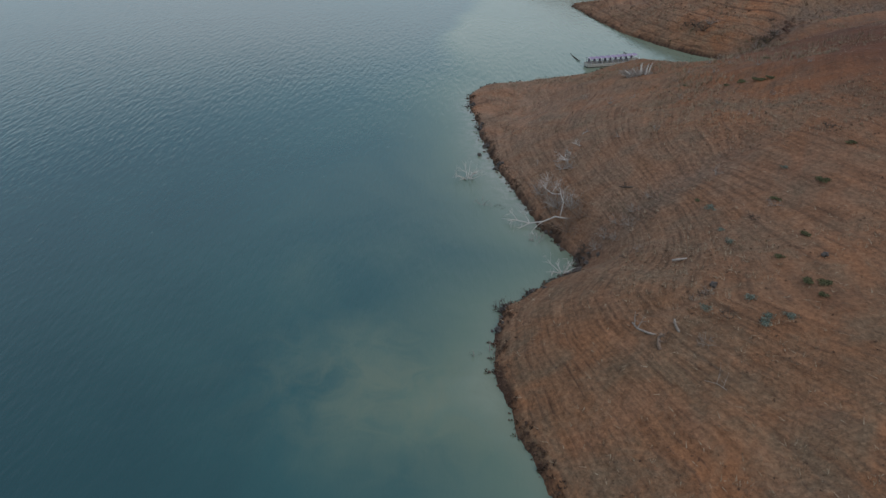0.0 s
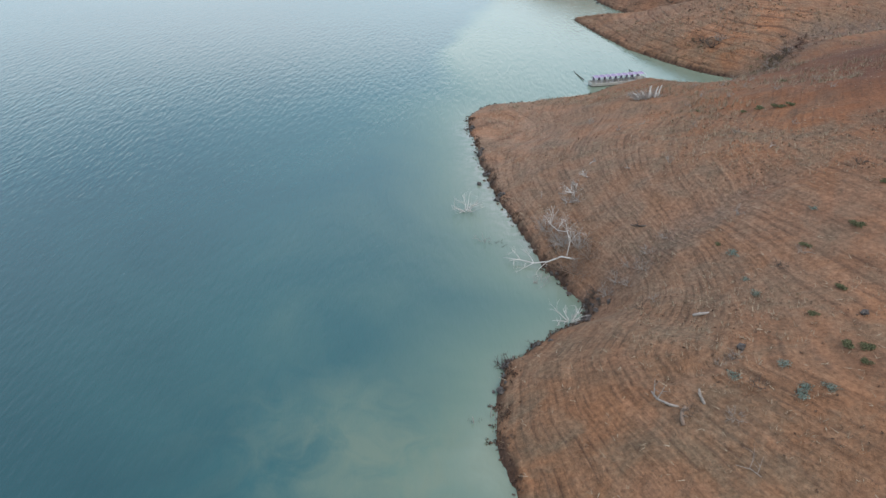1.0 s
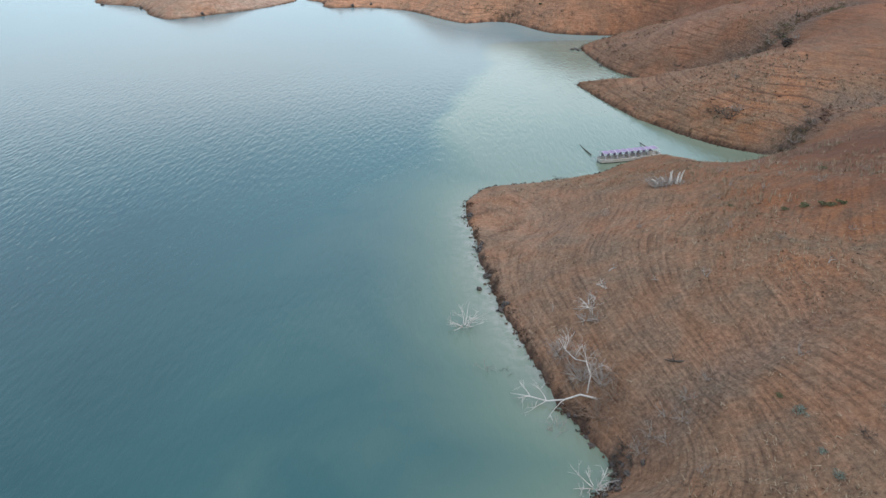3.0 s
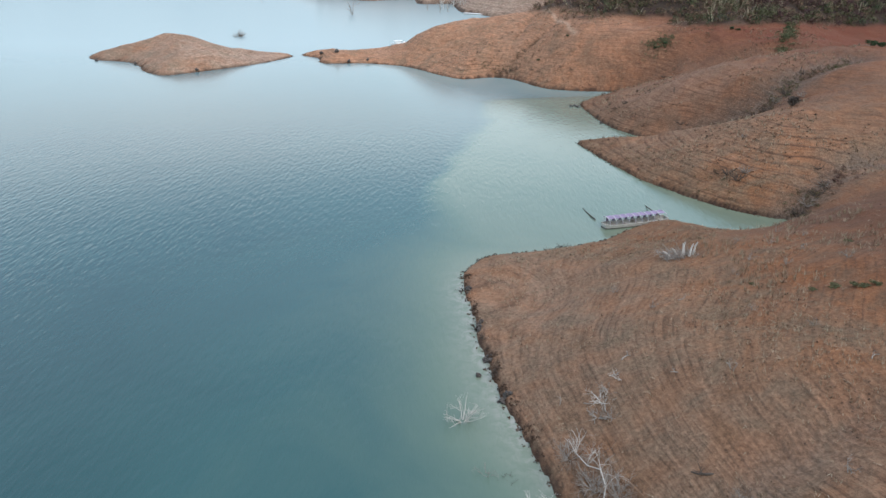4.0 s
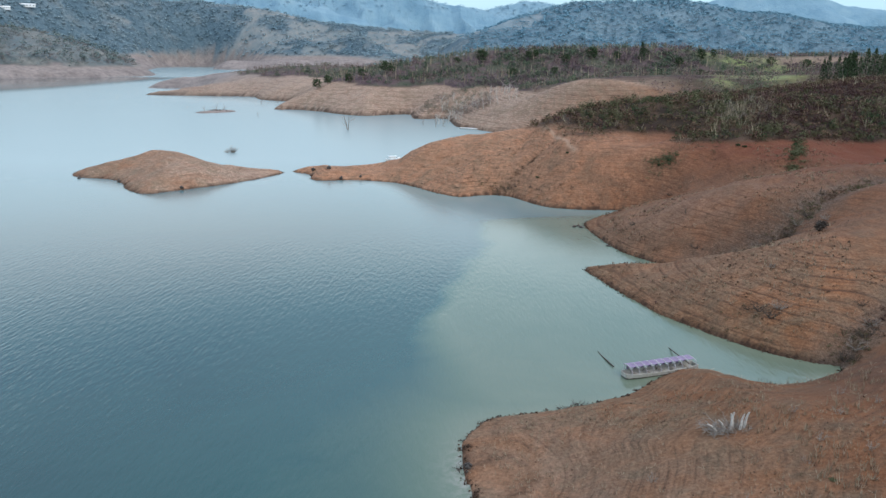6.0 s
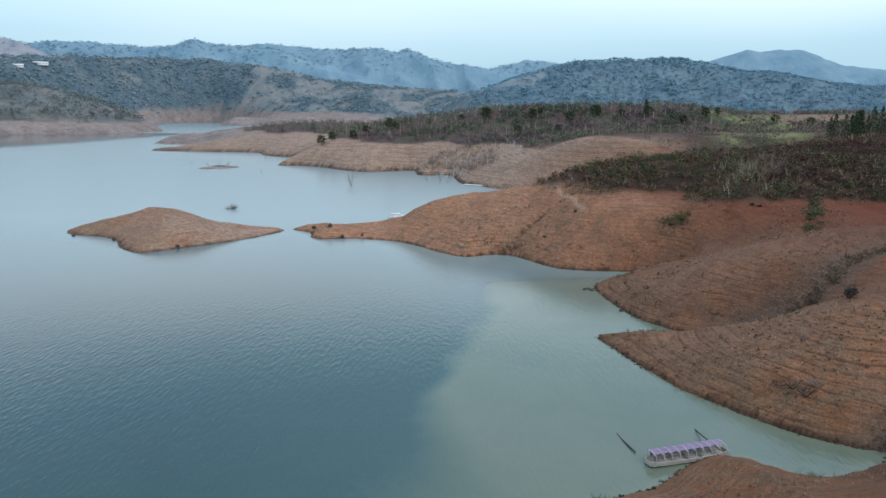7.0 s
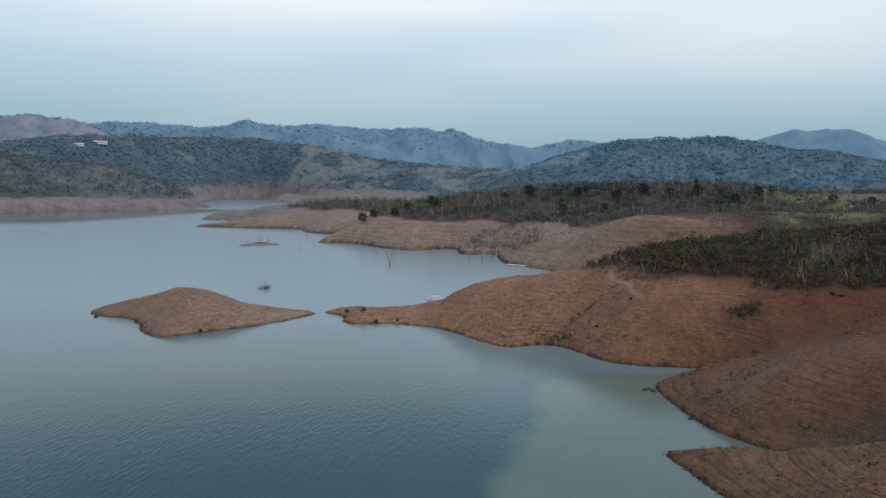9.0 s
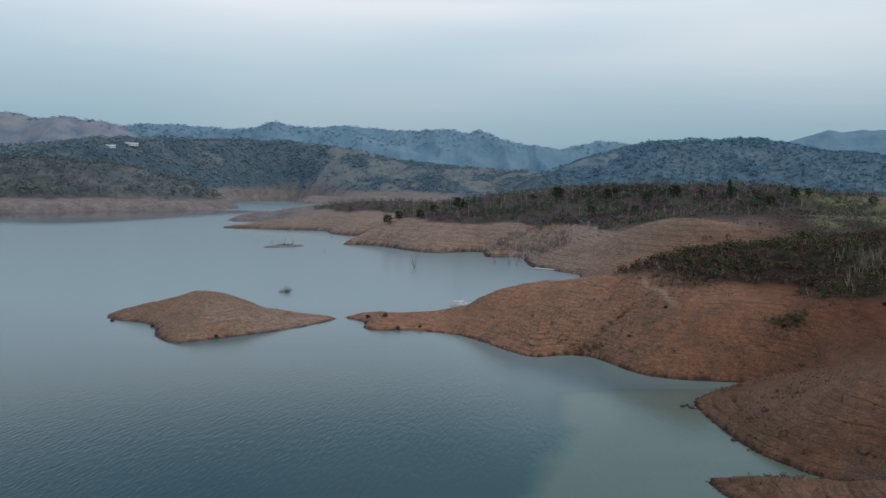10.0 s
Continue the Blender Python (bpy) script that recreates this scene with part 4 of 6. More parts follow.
def shrub(place, size, seed, label, mat, count=150, leaf=0.12, flat=0.7, name="shrub", category="shrub", group=""):
    rng = random.Random(seed)
    ob = thing(name, place, label, category, group)
    for k in range(3):
        a = 2.1 * k + rng.uniform(-0.4, 0.4)
        part("stem", Shape().tube([(0, 0, -0.15), (0.15 * size * math.cos(a), 0.15 * size * math.sin(a), size * flat * 0.3), (0.3 * size * math.cos(a), 0.3 * size * math.sin(a), size * flat * 0.6)],
                                  [0.03 * size, 0.02 * size, 0.008 * size], 5), DARK_WOOD, ob)
    s = Shape()
    for k in range(7):
        a, r = rng.uniform(0, 6.3), rng.uniform(0.05, 0.42) * size
        s.leaves((r * math.cos(a), r * math.sin(a), size * flat * rng.uniform(0.25, 0.55)), (size * 0.28, size * 0.28, size * flat * 0.3), count // 7, leaf * size, rng)
    part("foliage", s, mat, ob)
    return ob


def tree(place, height, width, seed, label, mat, bare=0.14, name="tree", leaf=0.06, count=620, group="trees along the ridge"):
    """A tapered trunk with limbs and a crown of many leaf clumps with gaps."""
    rng = random.Random(seed)
    ob = thing(name, place, label, "tree", group)
    trunk = Shape().tube([(0, 0, -0.4), (0.02 * height * rng.uniform(-1, 1), 0, height * 0.3), (0.03 * height * rng.uniform(-1, 1), 0.02 * height, height * 0.85)],
                         [height * 0.03, height * 0.022, height * 0.006], 7)
    part("trunk", trunk, DARK_WOOD, ob)
    limbs, crown = Shape(), Shape()
    for k in range(13):
        a, h = 2.4 * k + rng.uniform(-0.5, 0.5), height * (bare + (0.8 - bare) * (k + rng.uniform(0, 1)) / 13)
        r = width * 0.5 * (1.05 - 0.55 * abs(h / height - 0.5) * 2) * rng.uniform(0.6, 1.0)
        end = (r * math.cos(a) * 0.8, r * math.sin(a) * 0.8, h + height * rng.uniform(0.02, 0.12))
        limbs.tube([(0, 0, h), (end[0] * 0.5, end[1] * 0.5, h + 0.4 * (end[2] - h)), end], [height * 0.012, height * 0.008, height * 0.003], 4)
        crown.leaves(end, (width * 0.26, width * 0.26, height * 0.16), count // 12, leaf * height, rng, 0.1)
    crown.leaves((0, 0, height * 0.84), (width * 0.24, width * 0.24, height * 0.15), count // 8, leaf * height, rng, 0.1)
    part("limbs", limbs, DARK_WOOD, ob)
    part("crown", crown, mat, ob)
    return ob


def conifer(place, height, width, seed, label, group="conifer grove"):
    rng = random.Random(seed)
    ob = thing("conifer", place, label, "tree", group)
    part("trunk", Shape().tube([(0, 0, -0.4), (0, 0, height * 0.5), (0, 0, height)], [height * 0.02, height * 0.012, 0.02], 6), DARK_WOOD, ob)
    s = Shape()
    for k in range(46):
        h = height * (0.12 + 0.86 * k / 46)
        a, r = 2.4 * k, width * 0.5 * (1 - h / height) ** 0.8 * rng.uniform(0.6, 1.1) + 0.15
        s.leaves((r * 0.6 * math.cos(a), r * 0.6 * math.sin(a), h - 0.1 * r), (r * 0.5, r * 0.5, height * 0.03), 9, 0.035 * height, rng, 0.1)
    part("crown", s, GREEN, ob)
    return ob


def log(place, length, radius, turn, tilt, seed, label, mat=None, forks=0, name="log", category="log", straight=False):
    """A fallen trunk piece, bent and broken off, with stubs of its branches."""
    rng = random.Random(seed)
    ob = thing(name, place, label, category, "driftwood on the slope", turn, tilt)
    straight = straight or "pole" in name
    if not straight:
        radius, length, forks = radius * 0.55, length * 0.85, max(forks, 2)
    bend = rng.choice((-1, 1)) * rng.uniform(0.08, 0.24) * length * (0.1 if straight else 1)
    part("trunk", Shape().tube([(-length / 2, 0, 0), (-length / 5, bend * 0.7, radius * 0.3), (length / 5, bend, 0.1 * radius), (length / 2, bend * 0.3, radius * 0.6)],
                               [radius, radius * 1.05, radius * 0.85, radius * 0.6], 8), mat or PALE_WOOD, ob, smooth=True)
    for k in range(forks):
        s = Shape()
        limb(s, rng, (length * rng.uniform(-0.2, 0.35), bend, radius * 0.5), (rng.uniform(-0.4, 1), rng.uniform(-1, 1), rng.uniform(0.5, 1.2)), length * rng.uniform(0.35, 0.6), radius * 0.6, 2, 0, 0.35, 5, 2)
        part("branch", s, mat or PALE_WOOD, ob)
    return ob


def stone(place, size, seed, label, mat, name="stone", category="stone", group="", rough=0.25):
    rng = random.Random(seed)
    ob = new(name, mesh_of(name, Shape().lump((0, 0, size[2] * 0.3), size, rng, 6, 9, rough), mat))
    ob.matrix_basis = pose(*place, 0, 0, rng.uniform(0, 360))
    return tagged(ob, label, category, group)


def stake(place, height, radius, lean, seed, label, mat=None, group="", name="stake", category="stake"):
    rng = random.Random(seed)
    a = rng.uniform(0, 6.3)
    ob = new(name, mesh_of(name, Shape().tube([(0, 0, -0.5), (lean * math.cos(a) * 0.5, lean * math.sin(a) * 0.5, height * 0.5), (lean * math.cos(a), lean * math.sin(a), height)],
                                              [radius, radius * 0.85, radius * 0.55], 6), mat or PALE_WOOD))
    ob.matrix_basis = pose(*place)
    return tagged(ob, label, category, group)


# ---- the moored passenger boat in the inlet ----
HULL = grain_material("weathered_pale_paint", (0.28, 0.27, 0.235), (0.46, 0.445, 0.40), 3.0, 0.65)
DARK_HULL = grain_material("black_planks", (0.015, 0.014, 0.013), (0.045, 0.04, 0.036), 4.0, 0.7)
CANOPY = grain_material("faded_lilac_tarpaulin", (0.165, 0.125, 0.205), (0.285, 0.23, 0.335), 2.0, 0.75)
STEEL = grain_material("dull_pale_pole", (0.34, 0.32, 0.34), (0.55, 0.53, 0.55), 8.0, 0.5)
WHITE = grain_material("white_paint", (0.72, 0.73, 0.72), (0.85, 0.85, 0.83), 2.0, 0.5)


def passenger_boat():
    """A long low boat with a flat tarpaulin canopy on poles; its bow points down the x axis."""
    ob = thing("passenger_boat", (32.9, 138.9, 0.0), "long pale wooden boat with a lilac canopy, moored at the bank", "boat", turn=18.5)
    L, W = 11.4, 2.0
    def half(x):
        t = abs(x) / (L / 2)
        return W / 2 * (1 - 0.35 * t ** 6)
    xs = [L * (i / 12 - 0.5) for i in range(13)]
    bottom, side, rail = Shape(), Shape(), Shape()
    for sgn in (-1, 1):
        n = len(side.v)
        for x in xs:
            h = half(x)
            rise = 0.16 * (abs(x) / (L / 2)) ** 3
            side.v += [(x, sgn * h, 0.12 + rise * 0.5), (x, sgn * (h + 0.05), 0.52 + rise), (x, sgn * (h - 0.06), 0.52 + rise), (x, sgn * (h - 0.10), 0.14 + rise * 0.5)]
        for i in range(12):
            a = n + 4 * i
            for k in range(4):
                side.f.append((a + k, a + (k + 1) % 4, a + 4 + (k + 1) % 4, a + 4 + k))
        rail.tube([(x, sgn * (half(x) + 0.02), 0.56 + 0.16 * (abs(x) / (L / 2)) ** 3) for x in xs], [0.055] * 13, 6)
    for x in xs:
        h = half(x)
        bottom.v += [(x, -h, 0.13), (x, -h * 0.8, -0.25), (x, h * 0.8, -0.25), (x, h, 0.13)]
    for i in range(12):
        a = 4 * i
        for k in range(4):
            bottom.f.append((a + k, a + (k + 1) % 4, a + 4 + (k + 1) % 4, a + 4 + k))
    bottom.f += [(0, 1, 2, 3), (51, 50, 49, 48)]
    part("hull", bottom, DARK_HULL, ob, "black underside")
    part("side_planking", side, HULL, ob)
    part("rail", rail, HULL, ob)
    for x in (-L / 2, L / 2 - 0.08):
        part("end_board", Shape().box((x, -half(x) + 0.02, 0.1), (x + 0.08, half(x) - 0.02, 0.66), 0.02), HULL, ob)
    for i in range(14):
        x0 = -L / 2 + 0.2 + i * (L - 0.4) / 14
        part("deck_plank", Shape().box((x0 + 0.01, -W / 2 + 0.16, 0.16), (x0 + (L - 0.4) / 14 - 0.01, W / 2 - 0.16, 0.2), 0.01), HULL, ob)
    for i in range(5):
        x0 = -4.2 + 2.0 * i
        part("bench", Shape().box((x0, -0.82, 0.42), (x0 + 0.32, 0.82, 0.47), 0.01), PALE_WOOD, ob)
    posts = [-5.1 + 10.2 * i / 9 for i in range(10)]
    for x in posts:
        part("post", Shape().tube([(x, 0.92, 0.3), (x, 0.91, 0.85), (x, 0.9, 1.5)], [0.05, 0.048, 0.045], 6), STEEL, ob)
    for i in range(9):
        a, b = posts[i], posts[i + 1]
        s = Shape()
        n = 7
        for r in range(2):
            for k in range(n):
                y = -0.35 + 1.55 * k / (n - 1)
                z = 1.47 + 0.13 * (1 - ((y - 0.3) / 0.95) ** 2)
                for t in (0, 0.5, 1):
                    sag = -0.07 if t == 0.5 else 0
                    s.v.append((a + (b - a) * t, y, z + sag - 0.02 * r))
        for k in range(n - 1):
            for t in range(2):
                q = 3 * k + t
                s.f += [(q, q + 1, q + 4, q + 3), (q + 21, q + 24, q + 25, q + 22)]
        for t in range(2):
            s.f += [(t, t + 21, t + 22, t + 1), (18 + t, 19 + t, 40 + t, 39 + t)]
        part("canopy_sheet", s, CANOPY, ob, "faded lilac tarpaulin panel")
        part("side_curtain", Shape().box((a + 0.3 * (b - a), 0.93, 0.62), (b - 0.3 * (b - a), 0.945, 1.46)), CANOPY, ob, "rolled lilac side curtain")
    for x in posts:
        part("canopy_hoop", Shape().tube([(x, -1.0, 0.5), (x, -0.98, 1.05), (x, -0.8, 1.4), (x, -0.35, 1.56), (x, 0.3, 1.63), (x, 0.85, 1.57), (x, 1.2, 1.4)], [0.05] * 7, 6), STEEL, ob, "pale bent canopy hoop")
    return ob


passenger_boat()
log((26.45, 143.3, 0.06), 5.9, 0.085, 99, 2, 11, "long dark pole floating in the pale water", DARK_WOOD, 0, "floating_pole", "pole")
pole = thing("leaning_pole", (36.9, 147.9, 0.0), "dark punting pole standing in the water, leaning across the canopy", "pole")
part("shaft", Shape().tube([(0.02, 0.3, -0.1), (-0.18, -3.0, 0.5), (-0.36, -6.6, 1.2), (-0.55, -10.2, 1.84)], [0.075, 0.085, 0.08, 0.06], 7), DARK_WOOD, pole, smooth=True)

# ---- the near shore: dead trees, driftwood and shrubs ----
BLUE_LEAF = leaf_material("blue_green_leaves", [(0.25, (0.085, 0.115, 0.09)), (0.6, (0.125, 0.16, 0.13)), (0.9, (0.19, 0.22, 0.18))])
OLIVE = leaf_material("olive_leaves", [(0.25, (0.055, 0.058, 0.028)), (0.6, (0.09, 0.094, 0.045)), (0.9, (0.14, 0.13, 0.07))])
BROWN_TWIGS = grain_material("brown_twigs", (0.10, 0.068, 0.05), (0.24, 0.17, 0.125))
TWIGS = grain_material("grey_twigs", (0.13, 0.11, 0.095), (0.30, 0.26, 0.22))
STONE = grain_material("dark_wet_stone", (0.03, 0.025, 0.022), (0.085, 0.07, 0.06), 3.0, 0.6)


def fallen_tree():
    """A bleached tree that slid down the bank: its stem lies out over the water, one crooked limb runs up the bank from the root end."""
    rng = random.Random(31)
    cx, cy, cz = 14.2, 73.4, at(14.2, 73.4)[2] + 0.35
    ob = thing("fallen_tree", (cx, cy, cz), "bleached fallen tree reaching from the bank into the water", "dead tree")
    stem = [(0.7, -0.5, 0.1), (-0.5, 0.1, 0.0), (-1.7, 0.5, 0.15 - cz * 0.6), (-3.2, 0.9, 0.35 - cz), (-4.6, 1.4, 0.45 - cz), (-6.3, 1.9, 0.4 - cz)]
    part("trunk", Shape().tube(stem, [0.085, 0.085, 0.075, 0.06, 0.045, 0.018], 8), BONE_WOOD, ob, smooth=True)
    for base, way, length in ((stem[2], (-1, -0.9, 0.1), 2.6), (stem[3], (-0.6, 0.9, 0.7), 2.0), (stem[3], (-0.8, -0.7, 0.2), 2.0), (stem[4], (-0.5, 0.6, 0.8), 1.5), (stem[4], (-0.9, -0.4, 0.3), 1.3)):
        s = Shape()
        limb(s, rng, base, way, length, 0.04, 3, 0.02, 0.5, 5, 3)
        part("branch", s, BONE_WOOD, ob)
    crook = [(0.1, 0.2, 0.1)] + [(x - cx, y - cy, at(x, y)[2] + up - cz) for x, y, up in ((14.7, 74.8, 0.7), (14.6, 76.4, 0.9), (13.8, 77.5, 0.8), (13.2, 79.2, 0.8), (12.9, 81.2, 0.6))]
    part("limb", Shape().tube(crook, [0.065, 0.06, 0.055, 0.045, 0.035, 0.015], 7), BONE_WOOD, ob, smooth=True)
    for k in range(18):
        s = Shape()
        limb(s, rng, crook[1 + k % 4], (rng.uniform(-0.6, 1.0), rng.uniform(-0.3, 1.0), rng.uniform(0.2, 0.9)), rng.uniform(1.1, 2.4), 0.03, 3, 0.02, 0.6, 4, 3)
        part("branch", s, PALE_WOOD if k % 3 else BONE_WOOD, ob)
    s = Shape()
    for k in range(9):
        a = 0.7 * k
        limb(s, rng, (0.7, -0.5, 0.1), (0.8 + 0.2 * math.cos(a), -0.6 + 0.7 * math.sin(a), 0.4 * math.cos(a)), 0.9, 0.04, 2, 0, 0.5, 4, 2)
    part("roots", s, TWIGS, ob)
    return ob


fallen_tree()
for k, (x, y, z) in enumerate([(13.6, 77.2, 1.6), (15.6, 74.0, 2.0), (14.9, 71.0, 1.0), (12.8, 79.8, 1.3), (16.2, 72.0, 2.3), (14.2, 75.4, 1.7)]):
    dead_bush(at(x, y), 2.4 + 0.3 * (k % 3), 40 + k, "brown tangle of leafless branches on the bank", PALE_WOOD if k % 2 else BROWN_TWIGS, 20, 1.1, "brushwood", "brushwood", 0.013, "brush round the fallen tree")
dead_bush((4.2, 86.8, 0.0), 3.5, 50, "bleached leafless bush standing in the water", BONE_WOOD, 9, 1.0, thick=0.011)
dead_bush((6.0, 79.4, -0.1), 1.7, 51, "thin dead twigs poking out of the water", None, 4, 0.8, thick=0.01)
dead_bush((13.5, 64.3, 0.0), 2.6, 52, "white drowned branches at the head of the cove", BONE_WOOD, 7, 1.2, thick=0.018)
dead_bush((11.4, 70.9, -0.1), 2.0, 53, "pale drowned branches under the bank", None, 5, 1.1)
for k, (x, y) in enumerate([(15.5, 66.2), (16.1, 67.2), (15.2, 65.2), (16.6, 66.0), (15.8, 66.8), (14.9, 64.6), (16.3, 67.9)]):
    dead_bush(at(x, y), 0.95, 60 + k, "dark wet brushwood piled in the cove", DARK_WOOD, 10, 1.6, "brushwood", "brushwood", 0.045, "brush heap in the cove")
for k, (x, y, s) in enumerate([(6.7, 57.5, 1.5), (7.2, 57.9, 1.1), (9.6, 60.1, 0.9), (5.0, 113.8, 1.3), (6.3, 104.3, 1.3), (6.9, 101.2, 1.1), (7.6, 94.2, 1.2), (7.8, 78.8, 1.0), (20.0, 128.8, 1.5), (17.6, 127.8, 1.0), (44.7, 133.6, 2.2), (46.4, 133.4, 1.7), (3.9, 50.8, 0.8)]):
    dead_bush(at(x, y, 0.1), s, 70 + k, "dark driftwood and roots caught at the waterline", DARK_WOOD, 8, 1.3, "driftwood", "driftwood", 0.03, "driftwood along the waterline")
for k, (x, y, h) in enumerate([(5.3, 51.2, 1.1), (5.6, 50.8, 0.9), (4.0, 50.5, 0.6), (7.4, 57.7, 1.2)]):
    stake((x, y, 0), h, 0.04, 0.2, 90 + k, "short pale stick standing in the shallows", group="sticks in the shallows")
rng = random.Random(830)
for x, y, n_, wide in [(15.4, 65.6, 16, 0.9), (14.6, 64.4, 8, 0.6), (9.6, 60.0, 7, 0.6), (7.0, 57.4, 12, 0.6), (6.2, 54.4, 6, 0.4), (12.9, 72.0, 7, 0.5), (13.9, 69.6, 8, 0.5), (8.2, 90.0, 6, 0.4), (7.0, 97.6, 7, 0.4), (6.3, 104.4, 8, 0.4), (5.2, 114.2, 9, 0.5)]:
    for k in range(n_):
        w = rng.uniform(0.14, 0.38)
        stone(at(x + rng.gauss(0, wide), y + rng.gauss(0, wide), -0.02), (w, w * rng.uniform(0.6, 1.0), w * rng.uniform(0.5, 0.9)), rng.randint(0, 9999), "dark wet rock at the waterline", STONE, "rock", "rock", "rocks along the near bank", 0.4)
stone((6.0, 94.4, 0.0), (0.3, 0.25, 0.35), 95, "small dark rock off the bank", STONE)
for k, (x, y, s) in enumerate([(26.9, 63.7, 1.4), (25.5, 45.6, 1.5), (26.1, 46.2, 1.2), (27.5, 45.8, 1.3), (26.8, 59.9, 0.9), (25.5, 48.5, 1.3), (26.7, 57.7, 1.1), (21.9, 48.0, 1.2), (43.0, 60.0, 1.2), (34.5, 66.5, 0.9)]):
    shrub(at(x, y), s, 100 + k, "low blue-green bush on the bare slope", BLUE_LEAF, 280, 0.045, 0.3, group="bushes on the near slope")
for k, (x, y, s) in enumerate([(30.4, 49.8, 1.3), (31.5, 49.5, 1.2), (36.6, 63.1, 1.3), (32.2, 62.0, 1.0), (26.2, 65.6, 0.7), (30.9, 47.9, 0.9), (29.6, 53.8, 0.9), (32.6, 56.3, 1.1), (39.2, 92.5, 1.4), (40.8, 91.5, 1.5), (42.0, 91.0, 1.2), (37.6, 93.2, 0.9), (41.0, 68.0, 1.0), (33.6, 97.5, 0.8), (47.0, 105.0, 1.0)]):
    shrub(at(x, y), s, 120 + k, "small olive green bush on the bare slope", OLIVE, 600, 0.055, 0.3, group="bushes on the near slope")
for k, (x, y, s) in enumerate([(16.2, 84.4, 1.3), (17.0, 85.6, 1.1), (15.6, 82.8, 1.4), (18.0, 86.6, 1.0), (16.6, 82.2, 1.0)]):
    dead_bush(at(x, y), s * 1.25, 800 + k, "pale driftwood roots heaped on the slope", PALE_WOOD if k % 3 else BONE_WOOD, 8, 2.2, "driftwood", "driftwood", 0.035, "driftwood heaps on the slope")
dead_bush(at(40.3, 71.5), 1.1, 140, "dark burnt bush on the slope", DARK_WOOD, 9, 1.0, thick=0.03)
log(at(22.6, 56.6, 0.1), 2.0, 0.11, 12, 0, 150, "short bleached log lying on the slope", PALE_WOOD, straight=True)
log(at(17.1, 46.9, 0.14), 2.6, 0.17, 137, -4, 151, "grey weathered log lying on the slope", TWIGS, 2)
log(at(17.9, 45.1, 0.25), 1.6, 0.26, 70, -30, 152, "forked dark stump on the slope", BROWN_TWIGS, 3, name="stump", category="stump")
log(at(19.4, 46.6, 0.2), 1.3, 0.2, 105, -35, 153, "small forked stump on the slope", TWIGS, 2, name="stump", category="stump")
log(at(21.0, 40.0, 0.12), 3.4, 0.05, 140, -8, 154, "long thin branch lying on the slope", TWIGS, 1)
log(at(19.2, 88.7, 0.15), 1.3, 0.11, 25, -8, 155, "bleached driftwood lying on the slope", forks=3)
log(at(17.8, 86.8, 0.12), 0.9, 0.12, 10, 0, 156, "bleached driftwood lying on the slope", forks=1)
log(at(16.4, 83.4, 0.2), 1.6, 0.1, 75, -25, 157, "bleached driftwood lying on the slope", forks=3)
log(at(15.2, 84.6, 0.1), 1.3, 0.09, 10, 0, 158, "grey driftwood lying on the slope", TWIGS, 1)
log(at(21.0, 72.7, 0.12), 2.0, 0.16, 165, 5, 159, "dark weathered log lying on the slope", DARK_WOOD, 2)
log(at(22.2, 84.2, 0.1), 1.0, 0.08, 170, 0, 160, "grey driftwood lying on the slope", TWIGS, 1)
log(at(12.9, 86.6, 0.2), 1.3, 0.06, 80, -40, 161, "thin bleached branch lying on the slope", forks=1)
log(at(26.6, 97.4, 0.1), 1.2, 0.08, 40, 0, 162, "grey driftwood lying on the slope", TWIGS, 1)
log(at(35.2, 78.5, 0.1), 1.3, 0.08, 30, 0, 163, "bleached driftwood lying on the slope", forks=1)
# the first three are added in place of the dark in a small scarp
for k, (x, y, s) in enumerate([(22.8, 50.1, 1.0), (22.3, 49.9, 0.8), (21.5, 49.6, 0.6), (23.3, 46.8, 1.0), (21.1, 44.7, 1.1), (29.8, 60.5, 1.0), (31.9, 61.4, 1.1), (18.2, 45.6, 0.9), (19.9, 61.0, 0.9), (18.6, 60.2, 0.8)]):
    dead_bush(at(x, y), s, 830 + k, "low dark leafless brush on the slope", DARK_WOOD if k % 2 else TWIGS, 9, 1.3, "brushwood", "brushwood", 0.02, "brush on the near slope")
# the first clod stands in for a dark gouge in the slope
for k, (x, y) in enumerate([(23.4, 50.9), (33.0, 53.0)]):
    stone(at(x, y), (0.35, 0.3, 0.25), 165 + k, "dark clod of earth on the slope", STONE, "clod", "clod", "", 0.35)


def stump_cluster():
    """White dead stems standing out of a heap of twigs."""
    ob = thing("dead_tree", at(30.3, 110.2), "cluster of white dead stems in a heap of twigs", "dead tree")
    rng = random.Random(171)
    for dx, dy, h, lx in ((0.35, 0, 1.9, 0.25), (0.75, 0.3, 1.6, -0.3), (1.15, -0.2, 1.8, 0.35), (1.6, 0.1, 1.9, 0.5), (0.0, 0.2, 1.0, -0.8), (-0.9, -0.3, 0.8, -1.1)):
        part("stem", Shape().tube([(dx, dy, -0.3), (dx + lx * 0.35, dy, h * 0.4), (dx + lx * 0.6, dy + 0.1, h * 0.7), (dx + lx, dy + 0.05, h)], [0.15, 0.13, 0.11, 0.06], 7), BONE_WOOD, ob)
    s = Shape()
    for k in range(110):
        limb(s, rng, (rng.uniform(-2.3, 2.0), rng.uniform(-1.1, 1.1), 0.1), (rng.gauss(0, 1), rng.gauss(0, 1), 0.5), rng.uniform(0.8, 1.6), 0.042, 2, 0.02, 0.5, 4, 3)
    part("twig_heap", s, PALE_WOOD, ob, "heap of grey twigs")
    return ob


stump_cluster()
